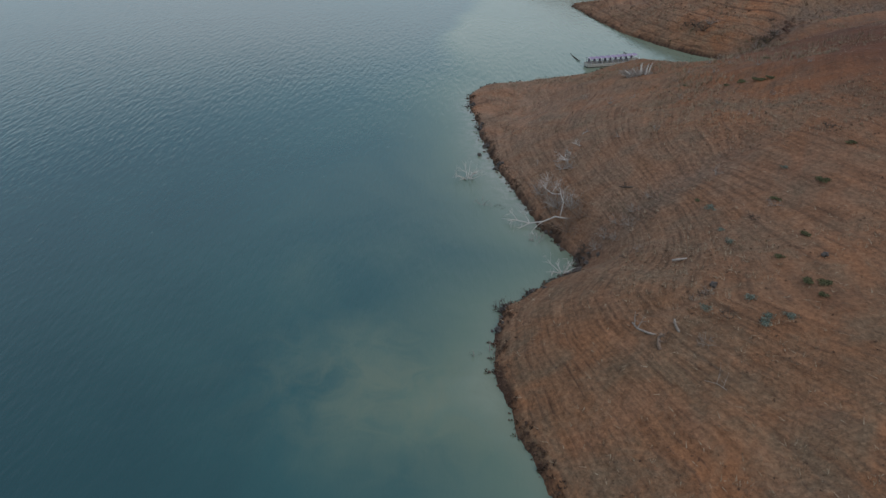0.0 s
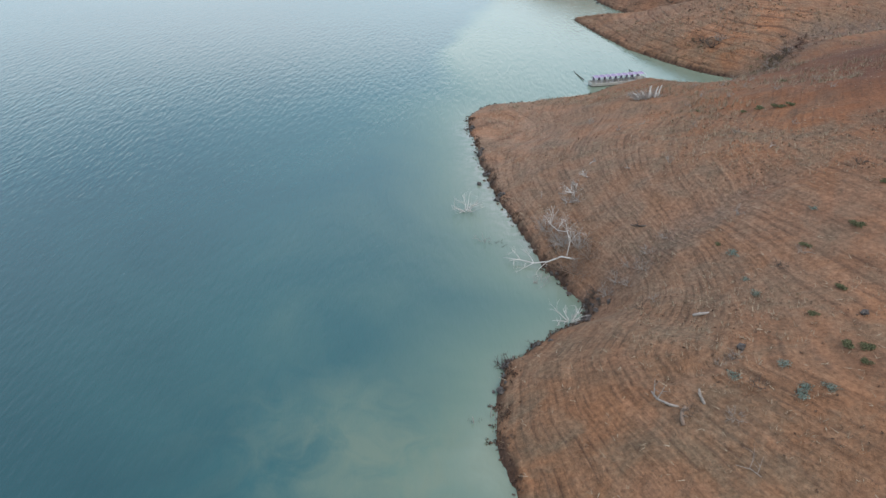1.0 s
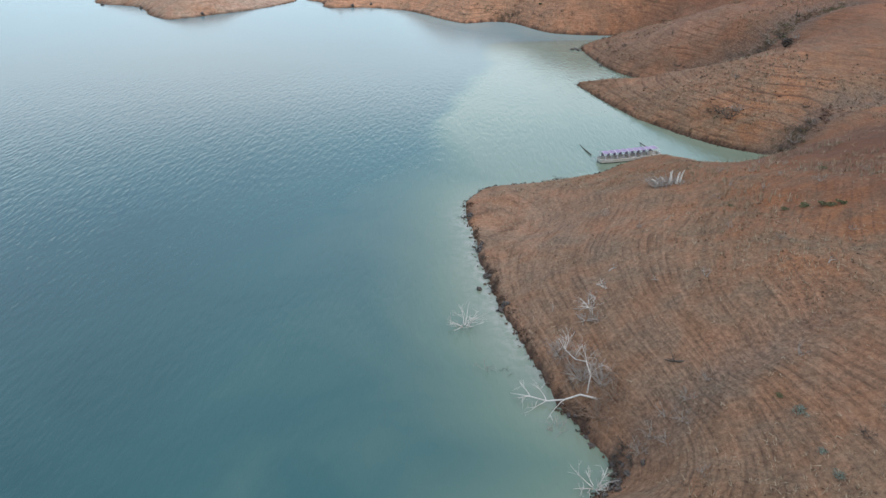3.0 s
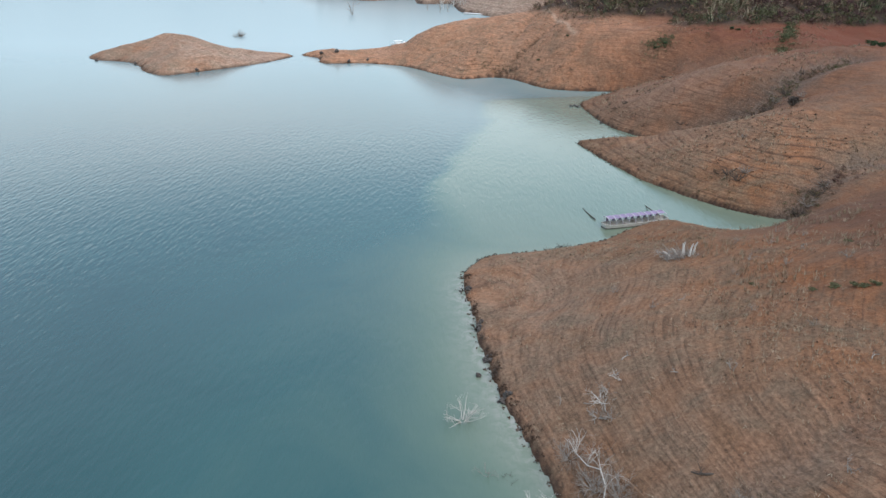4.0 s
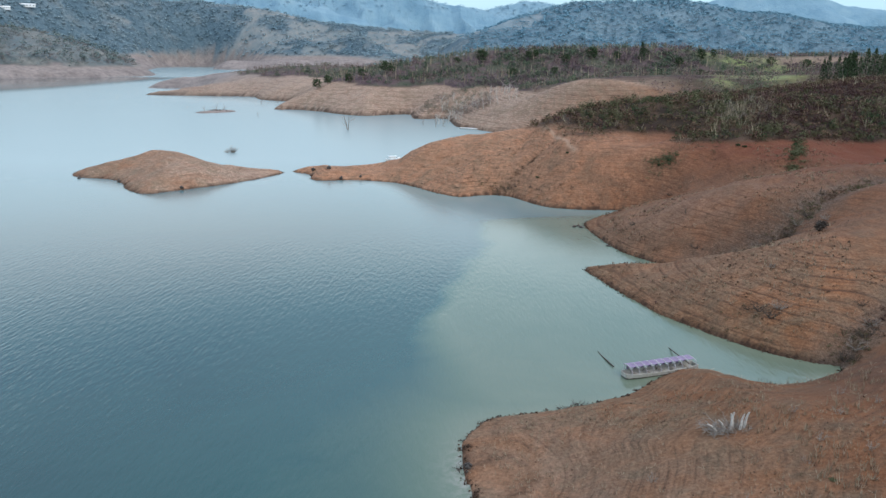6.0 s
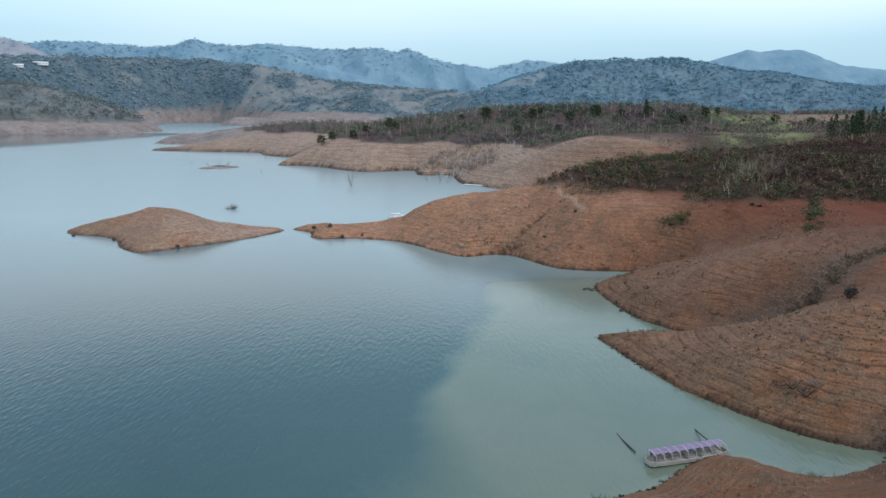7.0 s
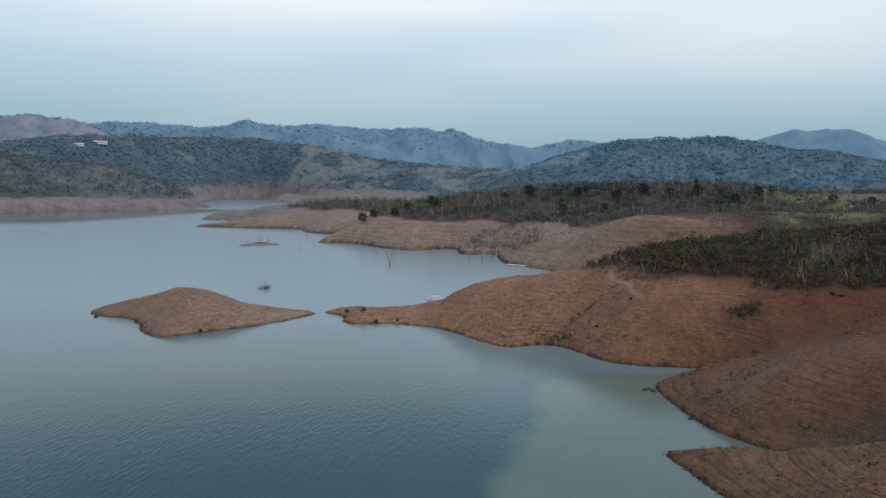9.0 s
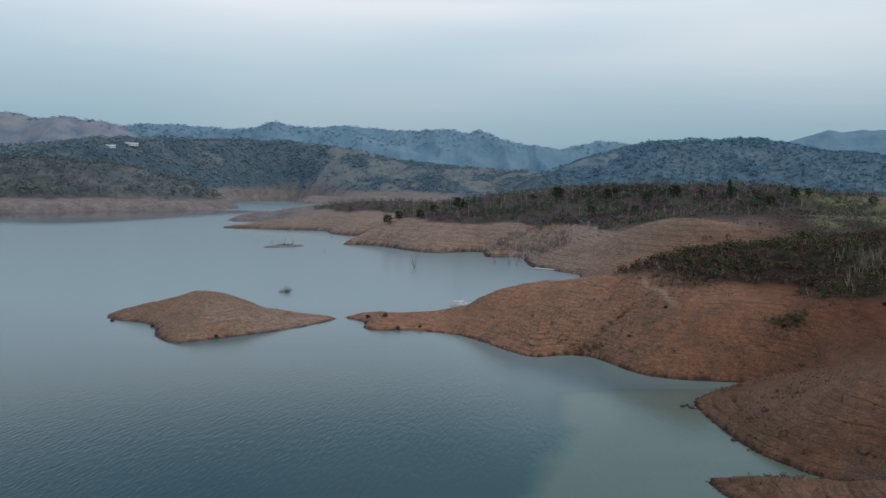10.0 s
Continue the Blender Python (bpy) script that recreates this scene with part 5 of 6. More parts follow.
for k, (x, y) in enumerate([(31.3, 91.3), (38.5, 100.9), (43.3, 98.3), (39.7, 84.4), (45.0, 117.3), (45.6, 111.7), (23.6, 96.8), (36.2, 104.4), (41.8, 104.6), (48.5, 99.0), (34.2, 86.0), (47.0, 92.5), (29.0, 69.0), (37.5, 112.0), (40.6, 109.6), (33.5, 101.2), (21.5, 104.0), (26.0, 82.0)]):
    dead_bush(at(x, y), 0.95 + 0.5 * ((k * 7) % 5) / 5, 180 + k, "few bleached dry stalks on the slope", PALE_WOOD, 4, 0.35, "dry_stalks", "dry stalks", 0.02, "dry stalks on the slope")
for k, (x, y, s) in enumerate([(17.2, 66.6, 1.6), (18.2, 67.5, 1.5), (19.5, 68.6, 1.4), (18.9, 66.1, 1.2), (21.2, 69.4, 1.2), (20.5, 67.3, 1.3), (23.0, 70.5, 1.0)]):
    dead_bush(at(x, y), s, 210 + k, "grey dead brush in the gully", TWIGS, 10, 1.2, "brushwood", "brushwood", 0.024, "brush in the gully")

# ---- the spurs and the peninsula ----
shrub(at(72.6, 177.4), 3.0, 230, "round dark bush in the gully", DARK_WOOD, 700, 0.07, 0.85)
for k, (x, y, s) in enumerate([(58.5, 190.6, 1.6), (61.5, 190.4, 1.8), (64.5, 190.6, 1.7), (67.5, 190.8, 2.0), (70.8, 191.0, 1.8), (74.0, 191.8, 2.1), (76.4, 193.0, 2.2), (78.8, 194.4, 2.0), (72.2, 188.8, 1.6), (80.6, 190.2, 1.7), (52.2, 153.4, 2.0), (53.0, 151.0, 1.9), (54.6, 152.2, 2.1), (51.0, 154.8, 1.5), (59.6, 141.6, 2.2), (61.6, 142.8, 2.2), (63.6, 144.4, 2.4), (60.6, 140.6, 1.6), (65.6, 146.4, 1.8), (56.9, 195.8, 1.6), (48.2, 214.0, 1.4), (58.0, 163.2, 1.0), (66.0, 150.0, 1.4)]):
    dead_bush(at(x, y), s * 1.15, 240 + k, "dark leafless brush in the gully between the spurs", DARK_WOOD if k % 3 else TWIGS, 9, 1.0, "brushwood", "brushwood", 0.03, "brush in the spur gullies")
for k, (x, y, h) in enumerate([(83.9, 200.1, 1.6), (84.6, 199.5, 1.2), (83.4, 198.6, 0.9), (104.2, 214.8, 0.7), (57.4, 205.4, 1.2)]):
    stake(at(x, y), h, 0.09, 0.25, 270 + k, "short dead stump on the spur", DARK_WOOD, "stumps on the spur", "stump", "stump")
for k, (x, y, s) in enumerate([(66.7, 258.6, 1.8), (69.8, 258.6, 1.7), (106.4, 259.6, 1.8), (101.6, 249.0, 1.7), (106.6, 213.6, 3.0), (108.6, 212.6, 2.6), (89.2, 258.2, 1.6), (91.0, 257.6, 1.5), (42.0, 270.0, 1.3), (33.0, 268.0, 1.2)]):
    shrub(at(x, y), s, 290 + k, "green leafy bush on the red slope", GREEN, 520, 0.065, 0.6, group="green bushes on the peninsula")
for k, (x, y, s) in enumerate([(21.6, 273.4, 1.3), (23.4, 272.8, 1.2), (25.1, 272.2, 1.5), (19.6, 274.4, 1.0), (18.1, 276.4, 1.0), (21.9, 279.8, 1.1), (14.7, 281.2, 1.0), (27.0, 271.2, 1.3), (32.8, 263.3, 1.1), (41.9, 257.1, 1.0), (38.8, 258.8, 1.0), (67.9, 249.7, 1.4), (31.0, 266.0, 1.0), (29.5, 276.0, 1.0), (9.0, 272.6, 0.8), (-2.0, 285.0, 0.8), (-13.0, 298.2, 0.8), (47.0, 252.0, 0.9)]):
    dead_bush(at(x, y), s * 1.2, 320 + k, "dark brush and roots on the eroded bank", DARK_WOOD, 8, 1.2, "brushwood", "brushwood", 0.03, "brush on the peninsula bank")
for k, (x, y, s) in enumerate([(-30.6, 298.6, 0.7), (-42.2, 311.3, 0.8), (-36.0, 307.5, 0.9), (-119.4, 295.9, 0.8), (37.4, 228.4, 0.6), (38.6, 229.4, 0.5), (39.0, 227.6, 0.6), (41.6, 208.8, 0.5), (-24.0, 300.0, 0.6), (-78.0, 276.2, 0.6), (-103.0, 289.0, 0.7)]):
    stone(at(x, y, 0.1), (s, s * 0.8, s * 0.9), 350 + k, "dark stone at the waterline", STONE, group="stones along the far bank")

# ---- across the water: drowned trees, boats and the ridge ----
def drowned_tree(place, height, seed, label, stems=1, lean=0.25, group="", mat=None, name="drowned_tree"):
    rng = random.Random(seed)
    ob = thing(name, place, label, "dead tree", group)
    for k in range(stems):
        s = Shape()
        a = rng.uniform(0, 6.3)
        limb(s, rng, (0.5 * k * math.cos(a), 0.5 * k * math.sin(a), -0.5), (lean * math.cos(a), lean * math.sin(a), 1), height, height * 0.026, 3, 0, 0.25, 5, 4)
        part("trunk", s, mat or TWIGS, ob)
    return ob


dead_bush((-87.0, 370.5, -0.6), 4.6, 400, "bare round bush standing in the far water", TWIGS, 22, 0.45, thick=0.014)
dead_bush((-88.6, 370.0, -0.5), 3.6, 404, "bare low bush standing in the far water", TWIGS, 22, 1.3, thick=0.014)
drowned_tree((-49.5, 479.0, 0.0), 9.0, 401, "leaning dead tree standing in the far water", 2)
for k, (x, y, h) in enumerate([(-163, 606, 7), (-158, 611, 6), (-170, 603, 5), (-195, 640, 4), (-120, 560, 4), (-98, 625, 7), (-90, 618, 8), (-84, 612, 7), (-100, 632, 6), (2, 500, 6), (6, 508, 5), (-6, 512, 5), (-150, 700, 7), (-140, 720, 7), (-260, 900, 6), (-300, 760, 4)]):
    drowned_tree((x, y, 0.0 if k not in (0, 1, 2) else 0.6), h, 410 + k, "thin dead tree standing in the far shallows", 1, 0.2, "drowned trees in the far shallows")
for k in range(70):
    rng = random.Random(430 + k)
    x, y = rng.uniform(0, 55), rng.uniform(522, 592)
    drowned_tree(at(x, y), rng.uniform(4, 8), 430 + k, "bleached bare tree trunk on the flat shore", 1, 0.12, "bare trunks on the flat shore", BONE_WOOD, "bare_tree")


def white_boat():
    ob = thing("small_boat", (-15.6, 350.0, 0.0), "small white boat with a cabin moored by the spit", "boat", turn=25)
    s = Shape()
    xs = [-3.4 + 6.8 * i / 10 for i in range(11)]
    for x in xs:
        h = 0.85 * (1 - (abs(x) / 3.6) ** 3)
        s.v += [(x, -h, 0.5 + 0.06 * abs(x)), (x, -h * 0.5, -0.2), (x, h * 0.5, -0.2), (x, h, 0.5 + 0.06 * abs(x))]
    for i in range(10):
        for k in range(4):
            a = 4 * i
            s.f.append((a + k, a + (k + 1) % 4, a + 4 + (k + 1) % 4, a + 4 + k))
    part("hull", s, WHITE, ob)
    part("cabin", Shape().box((-1.5, -0.7, 0.45), (0.9, 0.7, 1.35), 0.12), WHITE, ob)
    part("bow_cover", Shape().box((1.9, -0.5, 0.6), (3.0, 0.5, 1.1), 0.15), WHITE, ob)
    for x in (-1.6, 1.2):
        for y in (-0.6, 0.6):
            part("post", Shape().tube([(x, y, 0.4), (x, y, 1.0), (x, y, 1.6)], [0.04] * 3, 5), WHITE, ob)
    part("roof", Shape().box((-2.0, -0.85, 1.6), (1.6, 0.85, 1.72), 0.05), WHITE, ob)
    for y in (-1.7, 1.7):
        part("outrigger", Shape().tube([(-2.6, y, 0.05), (0, y, 0.0), (2.8, y, 0.12)], [0.07, 0.08, 0.05], 6), WHITE, ob)
    for x in (-1.4, 1.3):
        part("cross_pole", Shape().tube([(x, -1.75, 0.1), (x, 0, 0.62), (x, 1.75, 0.1)], [0.04] * 3, 5), WHITE, ob)
    return ob


white_boat()


def landing_stage():
    ob = thing("landing_stage", (23.0, 491.5, 0.0), "low pale floating landing stage at the shore", "jetty", turn=-28)
    for i in range(16):
        part("plank", Shape().box((-7.5 + 0.94 * i, -1.3, 0.45), (-6.6 + 0.94 * i, 1.3, 0.55), 0.02), WHITE, ob)
    for y in (-1.0, 1.0):
        part("float", Shape().tube([(-7.6, y, 0.15), (0, y, 0.15), (7.6, y, 0.15)], [0.3] * 3, 8), HULL, ob)
    return ob


landing_stage()
for k, (x, y, h, w) in enumerate([(41, 700, 12, 11), (81, 700, 8, 7), (88, 704, 8, 6), (136, 704, 11, 10), (140, 712, 8, 7), (159, 706, 8, 8), (184, 712, 9, 11), (236, 716, 11, 8), (252, 730, 8, 8), (300, 720, 8, 9), (330, 715, 9, 9), (-41, 690, 10, 12), (-36, 686, 7, 8), (-70, 668, 8, 7), (-96, 665, 9, 9), (-88, 672, 8, 8), (-60, 680, 8, 8), (112, 690, 9, 9), (98, 660, 7, 8), (62, 640, 8, 9), (20, 700, 7, 8), (212, 700, 9, 9), (225, 640, 10, 10), (210, 620, 9, 10), (196, 600, 8, 9), (262, 640, 6, 7), (240, 625, 5, 6), (150, 470, 6, 6), (124, 620, 8, 8), (170, 660, 7, 8)]):
    tree(at(x, y), 0.95 * h, 1.0 * w, 500 + k, "dark leafy tree rising from the scrubby ridge", GREEN)
conifer(at(180, 705), 17, 9, 540, "tall dark conifer on the ridge", "trees along the ridge")
for k in range(48):
    rng = random.Random(560 + k)
    x, y = 222 + 2.4 * k + rng.uniform(-3, 3), 470 + rng.uniform(-20, 24) + 0.2 * k
    conifer(at(x, y), rng.uniform(12, 18), rng.uniform(8.0, 11.0), 560 + k, "dark conifer in the grove above the field")
for k in range(18):
    rng = random.Random(720 + k)
    x, y = rng.uniform(95, 114), rng.uniform(286, 302)
    drowned_tree(at(x, y), rng.uniform(2.0, 3.8), 720 + k, "pale dead sapling standing in the dark scrub", 2, 0.15, "dead saplings in the scrub", TWIGS, "bare_tree")


def long_house(place, length, turn, label):
    ob = thing("long_house", place, label, "house", "", turn)
    part("wall", Shape().box((-length / 2, -4, -3), (length / 2, 4, 4.5), 0.1), WHITE, ob)
    roof = Shape()
    roof.v += [(-length / 2 - 1, -5, 4.4), (length / 2 + 1, -5, 4.4), (length / 2 + 1, 5, 4.4), (-length / 2 - 1, 5, 4.4), (-length / 2 - 1, 0, 7), (length / 2 + 1, 0, 7)]
    roof.f += [(0, 1, 5, 4), (2, 3, 4, 5), (0, 4, 3), (1, 2, 5), (3, 2, 1, 0)]
    part("roof", roof, WHITE, ob)
    for i in range(6):
        x0 = -length / 2 + length * (i + 0.3) / 6
        part("window", Shape().box((x0, -4.12, 1.2), (x0 + length * 0.05, -3.98, 3.0), 0.02), STONE, ob)
    return ob


long_house(at(-1173, 2265, 1.5), 50, 24, "long white house on the wooded far hill")
long_house(at(-1183, 2169, 0), 32, 24, "white farm building on the wooded far hill")

# ---- plants too many to count ----
RNG = np.random.default_rng(7)


def loose_triangles(name, centre, size, mat, each, leaf, label, category, loose=0.8):
    """Clumps of leaves or twigs joined in one mesh: small leaves lie like loose shingles round an uneven oval."""
    n = len(centre)
    u = RNG.normal(size=(n, each, 3))
    u /= np.linalg.norm(u, axis=2, keepdims=True)
    if loose < 0.5:                                # closed canopy: only the domes of the crowns show
        u[:, :, 2] = np.abs(u[:, :, 2])
    r = RNG.uniform(0.45, 1.0, (n, each, 1)) * RNG.uniform(0.75, 1.2, (n, 1, 3))
    mid = centre[:, None, :] + u * r * size[:, None, :] * 0.5
    mid[:, :, 2] += size[:, None, 2] * 0.45
    out = u + np.array([0, 0, 0.5 if loose > 0.5 else 0.9]) + RNG.normal(size=(n, each, 3)) * loose
    a = np.cross(out, RNG.normal(size=(n, each, 3)))
    a /= np.linalg.norm(a, axis=2, keepdims=True)
    b = np.cross(a, out)
    b /= np.linalg.norm(b, axis=2, keepdims=True)
    s = (leaf * size.mean(1))[:, None, None] * RNG.uniform(0.6, 1.3, (n, each, 1))
    tri = np.stack([mid - a * s, mid + a * s * 0.6 + b * s * 0.7, mid + a * s * 0.5 - b * s * 0.8], 2).reshape(-1, 3)
    me = bpy.data.meshes.new(name)
    me.vertices.add(len(tri))
    me.vertices.foreach_set("co", tri.astype(np.float32).ravel())
    me.loops.add(len(tri))
    me.loops.foreach_set("vertex_index", np.arange(len(tri), dtype=np.int32))
    me.polygons.add(len(tri) // 3)
    me.polygons.foreach_set("loop_start", np.arange(0, len(tri), 3, dtype=np.int32))
    me.update(calc_edges=True)
    me.materials.append(mat)
    return tagged(new(name, me), label, category, kind="stuff")


def spread(count, box, cover, least=0.5):
    """Random places in a box of the plan where the cover is thick enough."""
    x, y = RNG.uniform(box[0], box[1], count * 4), RNG.uniform(box[2], box[3], count * 4)
    keep = (sample(cover, x, y) > least + RNG.uniform(-0.4, 0.4, count * 4)) & (sample(DIST, x, y) > 3)
    x, y = x[keep][:count], y[keep][:count]
    return np.stack([x, y, sample(GZ, x, y)], 1)


def sizes(count, lo, hi, tall=1.0):
    s = RNG.uniform(lo, hi, (count, 1)) * RNG.uniform(0.75, 1.25, (count, 3))
    s[:, 2] *= tall
    return s


p = spread(9500, (25, 330, 250, 480), SCRUB_COVER)
loose_triangles("scrub", p, sizes(len(p), 1.2, 3.4, 0.8), SCRUB, 26, 0.13, "dense dry brown and green scrub on the slope", "scrub")
p = spread(7500, (-280, 520, 470, 960), SCRUB_COVER)
loose_triangles("scrub", p, sizes(len(p), 2.0, 6.5, 1.05), WOODS, 30, 0.09, "leafless brown and green thicket on the ridge", "scrub")
p = spread(2000, (-200, 520, 560, 900), SCRUB_COVER)
loose_triangles("bushes", p, sizes(len(p), 2.5, 6.5, 1.0), RIDGE_GREEN, 60, 0.085, "scattered dark green bushes on the ridge", "bushes")
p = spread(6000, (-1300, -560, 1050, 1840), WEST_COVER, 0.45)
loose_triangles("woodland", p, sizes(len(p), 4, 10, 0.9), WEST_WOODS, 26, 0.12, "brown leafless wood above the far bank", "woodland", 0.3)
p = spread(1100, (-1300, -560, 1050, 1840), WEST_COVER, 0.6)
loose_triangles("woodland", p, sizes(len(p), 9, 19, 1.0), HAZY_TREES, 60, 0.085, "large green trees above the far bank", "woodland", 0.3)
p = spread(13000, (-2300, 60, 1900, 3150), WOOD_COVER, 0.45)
loose_triangles("woodland", p, sizes(len(p), 8, 17, 0.6), FAR_WOODS, 20, 0.17, "woodland on the far hills, tinted with haze blue", "woodland", 0.3)
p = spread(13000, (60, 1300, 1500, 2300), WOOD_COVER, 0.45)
loose_triangles("woodland", p, sizes(len(p), 6, 12, 0.6), DARK_FAR_WOODS, 20, 0.17, "dense woodland on the far hills, tinted with haze blue", "woodland", 0.3)
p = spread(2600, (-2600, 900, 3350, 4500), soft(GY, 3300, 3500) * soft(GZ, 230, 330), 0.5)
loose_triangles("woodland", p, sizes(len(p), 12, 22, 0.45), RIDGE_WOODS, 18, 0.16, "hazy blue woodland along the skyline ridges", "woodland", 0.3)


def blades(name, root, height, width, mat, each, splay, label, category):
    """Dry stalks: thin bent blades that rise from each root."""
    n = len(root)
    a = RNG.uniform(0, 2 * math.pi, (n, each))
    way = np.stack([np.cos(a) * splay, np.sin(a) * splay, np.ones_like(a)], -1) * RNG.uniform(0.8, 1.2, (n, each, 3))
    h = (height * RNG.uniform(0.5, 1.3, (n, each)))[..., None]
    base = root[:, None, :] + np.stack([np.cos(a), np.sin(a), np.zeros_like(a)], -1) * RNG.uniform(0, 0.25, (n, each, 1)) - np.array([0, 0, 0.05])
    side = np.stack([-np.sin(a), np.cos(a), np.zeros_like(a)], -1) * width
    tri = np.stack([base - side, base + side, base + way * h], 2).reshape(-1, 3)
    me = bpy.data.meshes.new(name)
    me.vertices.add(len(tri))
    me.vertices.foreach_set("co", tri.astype(np.float32).ravel())
    me.loops.add(len(tri))
    me.loops.foreach_set("vertex_index", np.arange(len(tri), dtype=np.int32))
    me.polygons.add(len(tri) // 3)
    me.polygons.foreach_set("loop_start", np.arange(0, len(tri), 3, dtype=np.int32))
    me.update(calc_edges=True)
    me.materials.append(mat)
    return tagged(new(name, me), label, category, kind="stuff")


STRAW = leaf_material("dry_straw", [(0.2, (0.10, 0.07, 0.045)), (0.5, (0.19, 0.145, 0.095)), (0.9, (0.34, 0.28, 0.20))])
PALE_STALKS = leaf_material("pale_dead_stalks", [(0.2, (0.16, 0.13, 0.09)), (0.5, (0.26, 0.215, 0.145)), (0.9, (0.4, 0.34, 0.24))])
CLODS = leaf_material("dark_clods", [(0.2, (0.03, 0.02, 0.015)), (0.6, (0.07, 0.042, 0.028)), (0.9, (0.12, 0.075, 0.05))])
p = spread(3000, (-150, 620, 560, 900), SCRUB_COVER, 0.5)
blades("saplings", p, 7.0, 0.36, PALE_STALKS, 1, 0.1, "thin pale leafless saplings on the ridge", "saplings")
p = spread(900, (40, 330, 255, 470), SCRUB_COVER * soft(fbm(GX, GY, 16, 3, 97), -0.1, 0.7), 0.4)
blades("dead_stalks", p, 2.7, 0.15, PALE_STALKS, 4, 0.5, "pale dead stalks standing in the scrub", "dead stalks")
TUFTS = soft(fbm(GX, GY, 11, 4, 61), -0.35, 0.9)
p = spread(5200, (4, 75, 30, 150), TUFTS, 0.45)
blades("dry_grass", p, 0.35, 0.025, STRAW, 5, 0.7, "sparse dry grass stalks on the bare slope", "dry grass")
p = spread(5500, (-45, 130, 145, 300), TUFTS, 0.45)
blades("dry_grass", p, 0.5, 0.05, STRAW, 5, 0.7, "sparse dry grass stalks on the spurs", "dry grass")
p = spread(1500, (4, 75, 30, 150), TUFTS, 0.4)
loose_triangles("clods", p, sizes(len(p), 0.08, 0.28, 0.4), CLODS, 5, 0.42, "dark clods and litter on the bare slope", "clods")
p = spread(2800, (-45, 130, 145, 300), TUFTS, 0.4)
loose_triangles("clods", p, sizes(len(p), 0.15, 0.6, 0.4), CLODS, 5, 0.4, "dark clods and litter on the spurs", "clods")
q = np.stack([RNG.uniform(4, 72, 2600), RNG.uniform(30, 150, 2600)], 1)
q = q[sample(DIST, q[:, 0], q[:, 1]) > 0.5]
p = np.stack([q[:, 0], q[:, 1], sample(GZ, q[:, 0], q[:, 1]) + 0.06], 1)
blades("twigs", p, 0.12, 0.03, STRAW, 2, 5.0, "small dry twigs lying on the bare slope", "twigs")
edge = np.concatenate(SHORES)
edge = edge[(edge[:, 1] > 35) & (edge[:, 1] < 330) & (edge[:, 0] > -130)]
edge = edge[RNG.integers(0, len(edge), 2000)] + RNG.normal(0, 0.35, (2000, 2))
p = np.stack([edge[:, 0], edge[:, 1], np.maximum(sample(GZ, edge[:, 0], edge[:, 1]), -0.05)], 1)
loose_triangles("shore_litter", p, sizes(len(p), 0.12, 0.5, 0.5), CLODS, 6, 0.36, "dark roots and litter along the waterline", "litter")
q = edge[(edge[:, 1] < 135)]
q = q[RNG.integers(0, len(q), 750)] + RNG.normal(0, 0.2, (750, 2)) + np.array([0.3, 0])
q = q[fbm(q[:, 0], q[:, 1], 4, 3, 93) > -0.25]
p = np.stack([q[:, 0], q[:, 1], np.maximum(sample(GZ, q[:, 0], q[:, 1]), -0.05)], 1)
loose_triangles("shore_litter", p, sizes(len(p), 0.2, 0.55, 0.5), CLODS, 9, 0.26, "dark wet clods and roots under the near bank", "litter")
p = spread(420, (-8, 40, 530, 610), soft(GZ, 2, 5), 0.5)
loose_triangles("scrub", p, sizes(len(p), 2.2, 4.5, 0.8), WOODS, 26, 0.08, "grey leafless thicket on the flat shore", "scrub")
q = np.stack([RNG.uniform(28, 100, 3000), RNG.uniform(140, 262, 3000)], 1)
d = sample(DIST, q[:, 0], q[:, 1])
q = q[(d > 0.4) & (d < 6) & (fbm(q[:, 0], q[:, 1], 8, 3, 91) > -0.05)][:900]
p = np.stack([q[:, 0], q[:, 1], sample(GZ, q[:, 0], q[:, 1])], 1)
loose_triangles("low_brush", p, sizes(len(p), 0.3, 1.1, 0.6), SCRUB, 14, 0.16, "dark low brush along the foot of the spurs", "brush")


def thicket(points, wide, count, lo, hi, mat, label):
    """Low bushes grown together along a line of the plan."""
    t = RNG.uniform(0, len(points) - 1, count)
    k = np.minimum(t.astype(int), len(points) - 2)
    q = np.array(points, float)
    xy = q[k] + (q[k + 1] - q[k]) * (t - k)[:, None] + RNG.normal(0, wide, (count, 2))
    p = np.stack([xy[:, 0], xy[:, 1], sample(GZ, xy[:, 0], xy[:, 1])], 1)
    loose_triangles("low_brush", p, sizes(count, lo, hi, 0.55), mat, 30, 0.11, label, "brush")


thicket([(65.0, 259.6), (68.5, 259.4), (71.2, 259.2)], 1.3, 130, 0.6, 1.6, OLIVE, "soft patch of green bushes on the red slope")
thicket([(110.8, 266), (104.3, 253.6), (101, 247.4), (97.5, 241)], 1.0, 170, 0.8, 2.2, OLIVE, "green brush along a gully in the red slope")
thicket([(27, 270.5), (20, 274), (12, 276.5)], 1.1, 90, 0.4, 1.1, SCRUB, "dark brush on the eroded bank of the peninsula")
thicket([(58, 190.8), (66, 190.4), (74, 192), (84, 198), (98, 204)], 0.9, 200, 0.5, 1.6, SCRUB, "dark brush along the gully between the spurs")
thicket([(59.5, 141.8), (64, 145), (72, 149)], 1.0, 90, 0.5, 1.5, SCRUB, "dark brush at the head of the inlet")
thicket([(70, 262), (88, 266), (108, 271)], 3.5, 90, 0.4, 1.0, OLIVE, "sparse green growth below the scrub")
TWIG_BRUSH = leaf_material("grey_brush", [(0.3, (0.10, 0.09, 0.085)), (0.8, (0.2, 0.18, 0.165))])
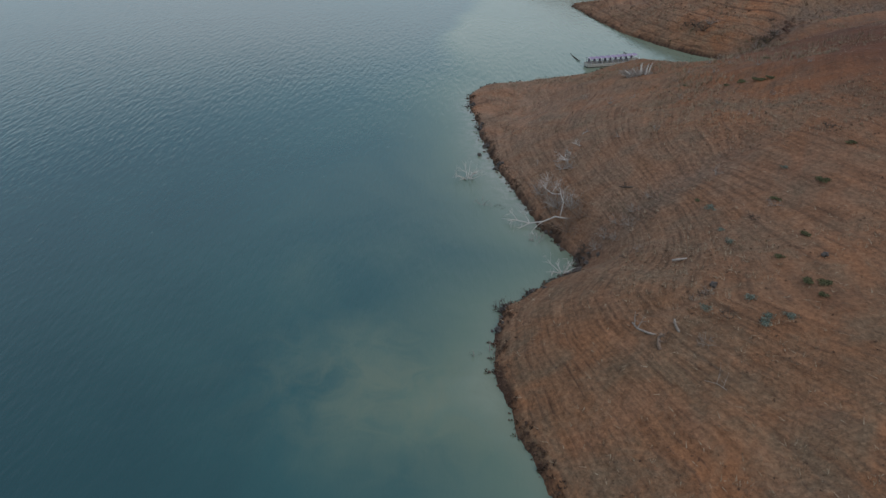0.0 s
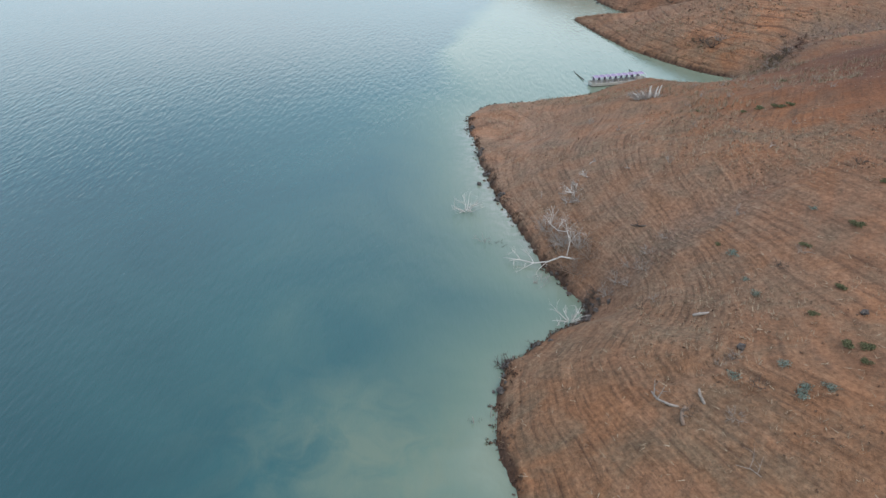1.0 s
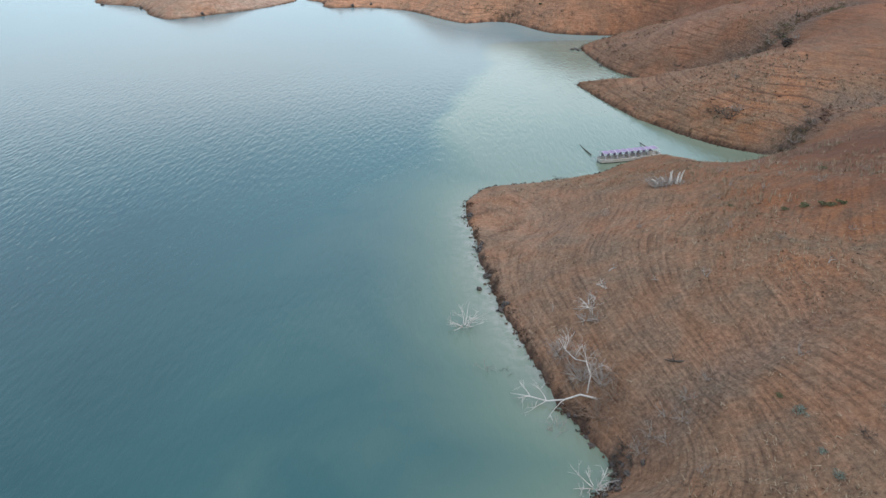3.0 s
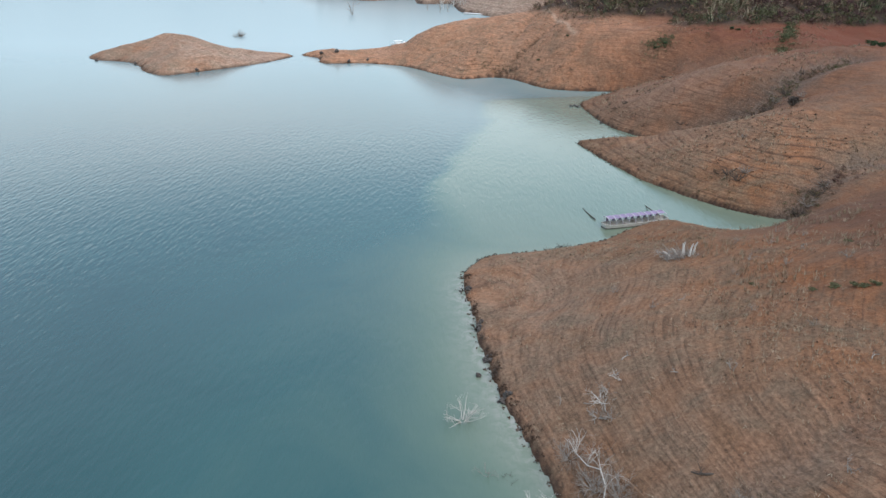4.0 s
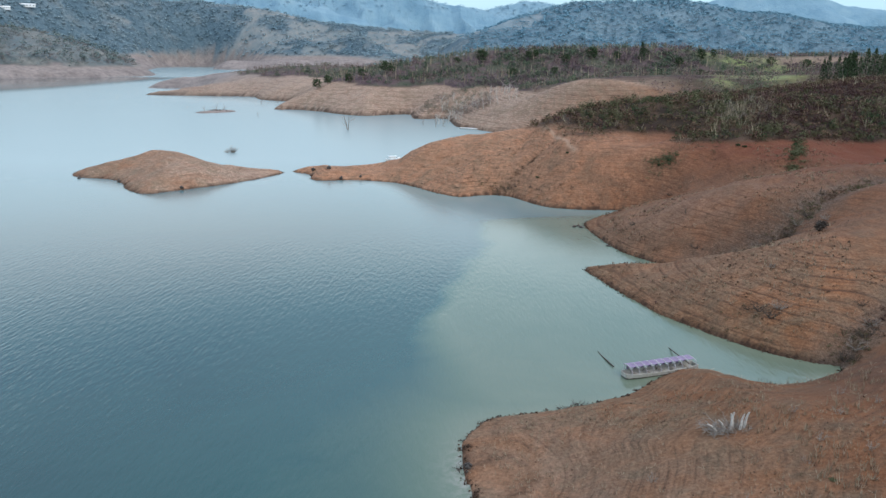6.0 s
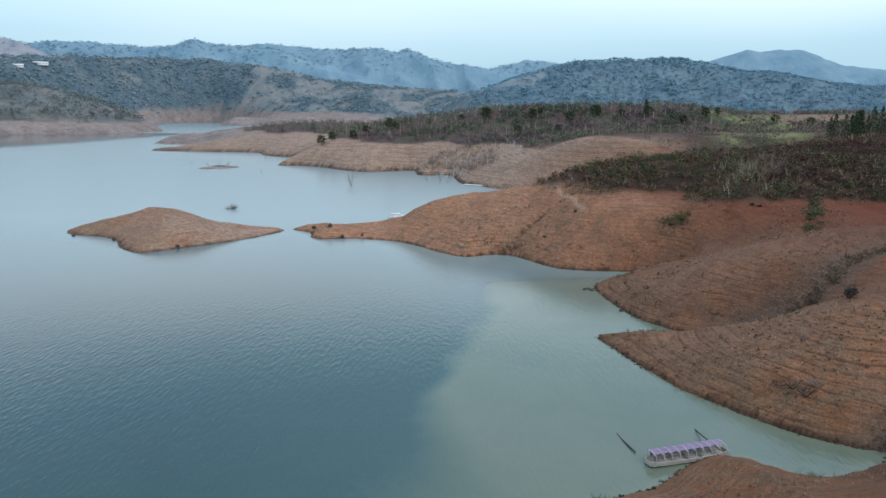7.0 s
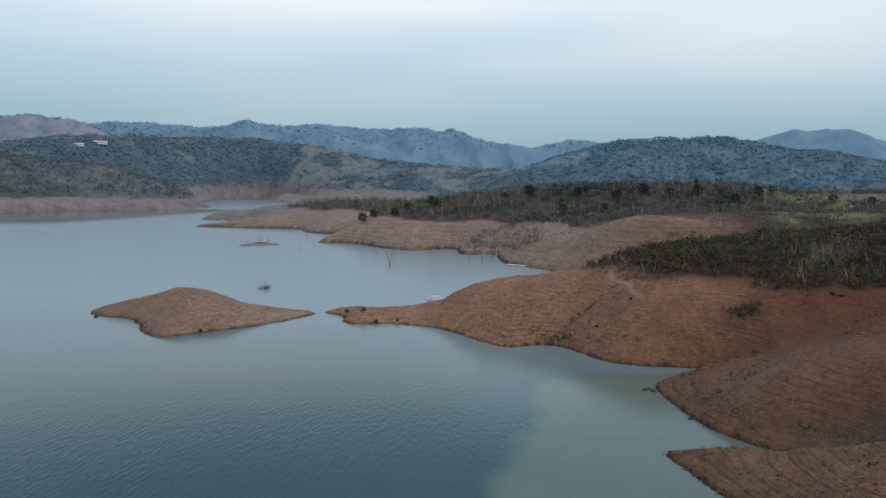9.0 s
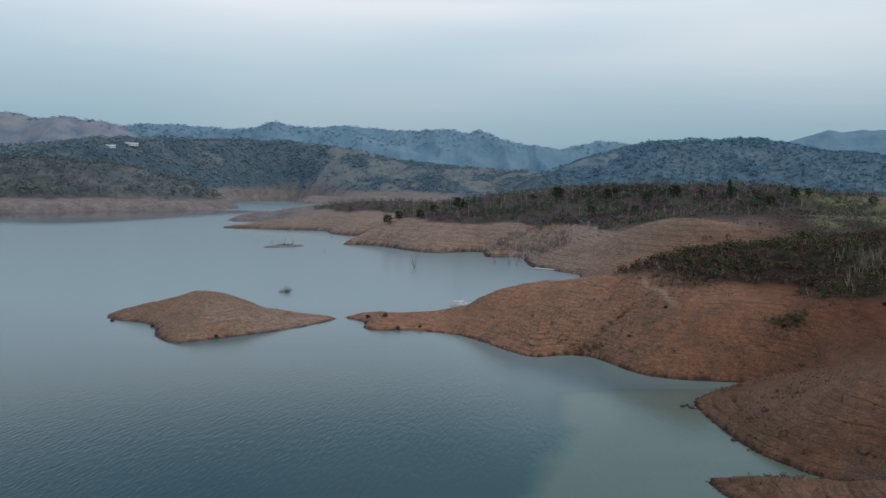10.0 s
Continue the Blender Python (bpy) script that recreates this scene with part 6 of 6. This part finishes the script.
PURPLE = leaf_material("dark_purple_brush", [(0.35, (0.05, 0.036, 0.046)), (0.55, (0.08, 0.06, 0.07)), (0.75, (0.115, 0.088, 0.09))])
thicket([(31, 627), (70, 604), (100, 612), (124, 618), (178, 684)], 8, 200, 3.5, 7.0, PURPLE, "dark leafless brush at the foot of the ridge")
thicket([(212, 724), (190, 684), (175, 655)], 6, 100, 4.0, 9.0, RIDGE_GREEN, "dense green bushes in a gully of the ridge")
thicket([(55, 700), (72, 700), (104, 722), (126, 713)], 8, 130, 4.0, 8.0, RIDGE_GREEN, "dense green bushes on the ridge top")
thicket([(-30, 664), (0, 674), (34, 685)], 5, 80, 3.5, 7.0, RIDGE_GREEN, "green bushes along the ridge flank")
thicket([(270, 712), (320, 722), (380, 735)], 8, 90, 3.0, 6.0, PURPLE, "dark brush along the bare ridge top")
thicket([(20, 273), (27, 275), (34, 278.5)], 0.7, 80, 0.4, 1.1, SCRUB, "dark brush down an eroded gully")
thicket([(80, 254), (84, 262), (88, 268)], 0.8, 40, 0.4, 1.0, SCRUB, "dry brush in a shallow gully")
thicket([(-165, 604), (-158, 611), (-170, 606)], 2.0, 26, 1.0, 2.6, TWIG_BRUSH, "grey leafless bushes on the islet")
q = np.stack([RNG.uniform(32, 62, 900), RNG.uniform(88, 128, 900)], 1)
q = q[fbm(q[:, 0], q[:, 1], 7, 3, 95) > 0.1]
p = np.stack([q[:, 0], q[:, 1], sample(GZ, q[:, 0], q[:, 1])], 1)
blades("dry_grass", p, 0.75, 0.03, STRAW, 6, 0.45, "tufts of tall pale grass high on the slope", "dry grass")
p = spread(300, (50, 200, 262, 350), SCRUB_COVER, 0.5)
loose_triangles("bushes", p, sizes(len(p), 2.2, 4.8, 0.8), OLIVE, 90, 0.07, "olive green bushes among the dry scrub", "bushes")
p = spread(160, (50, 200, 262, 350), SCRUB_COVER, 0.5)
loose_triangles("bushes", p, sizes(len(p), 2.2, 4.2, 0.8), GREEN, 90, 0.07, "dark green bushes among the dry scrub", "bushes")
q = np.stack([RNG.normal(104, 6, 130), RNG.normal(292, 4, 130)], 1)
p = np.stack([q[:, 0], q[:, 1], sample(GZ, q[:, 0], q[:, 1])], 1)
blades("dead_stalks", p, 3.0, 0.1, PALE_STALKS, 4, 0.35, "cluster of tall straw-coloured stalks in the scrub", "dead stalks")
MAROON = leaf_material("dark_maroon_brush", [(0.3, (0.034, 0.017, 0.019)), (0.55, (0.062, 0.03, 0.03)), (0.8, (0.1, 0.055, 0.045))])
p = spread(1500, (105, 230, 262, 400), SCRUB_COVER, 0.5)
loose_triangles("bushes", p, sizes(len(p), 1.8, 3.8, 0.85), MAROON, 50, 0.09, "dark maroon leafless bushes on the scrub hill", "bushes")
p = spread(450, (60, 230, 600, 740), SCRUB_COVER, 0.5)
loose_triangles("bushes", p, sizes(len(p), 3.0, 6.5, 0.85), PURPLE, 50, 0.09, "dark purple-brown bushes on the ridge", "bushes")
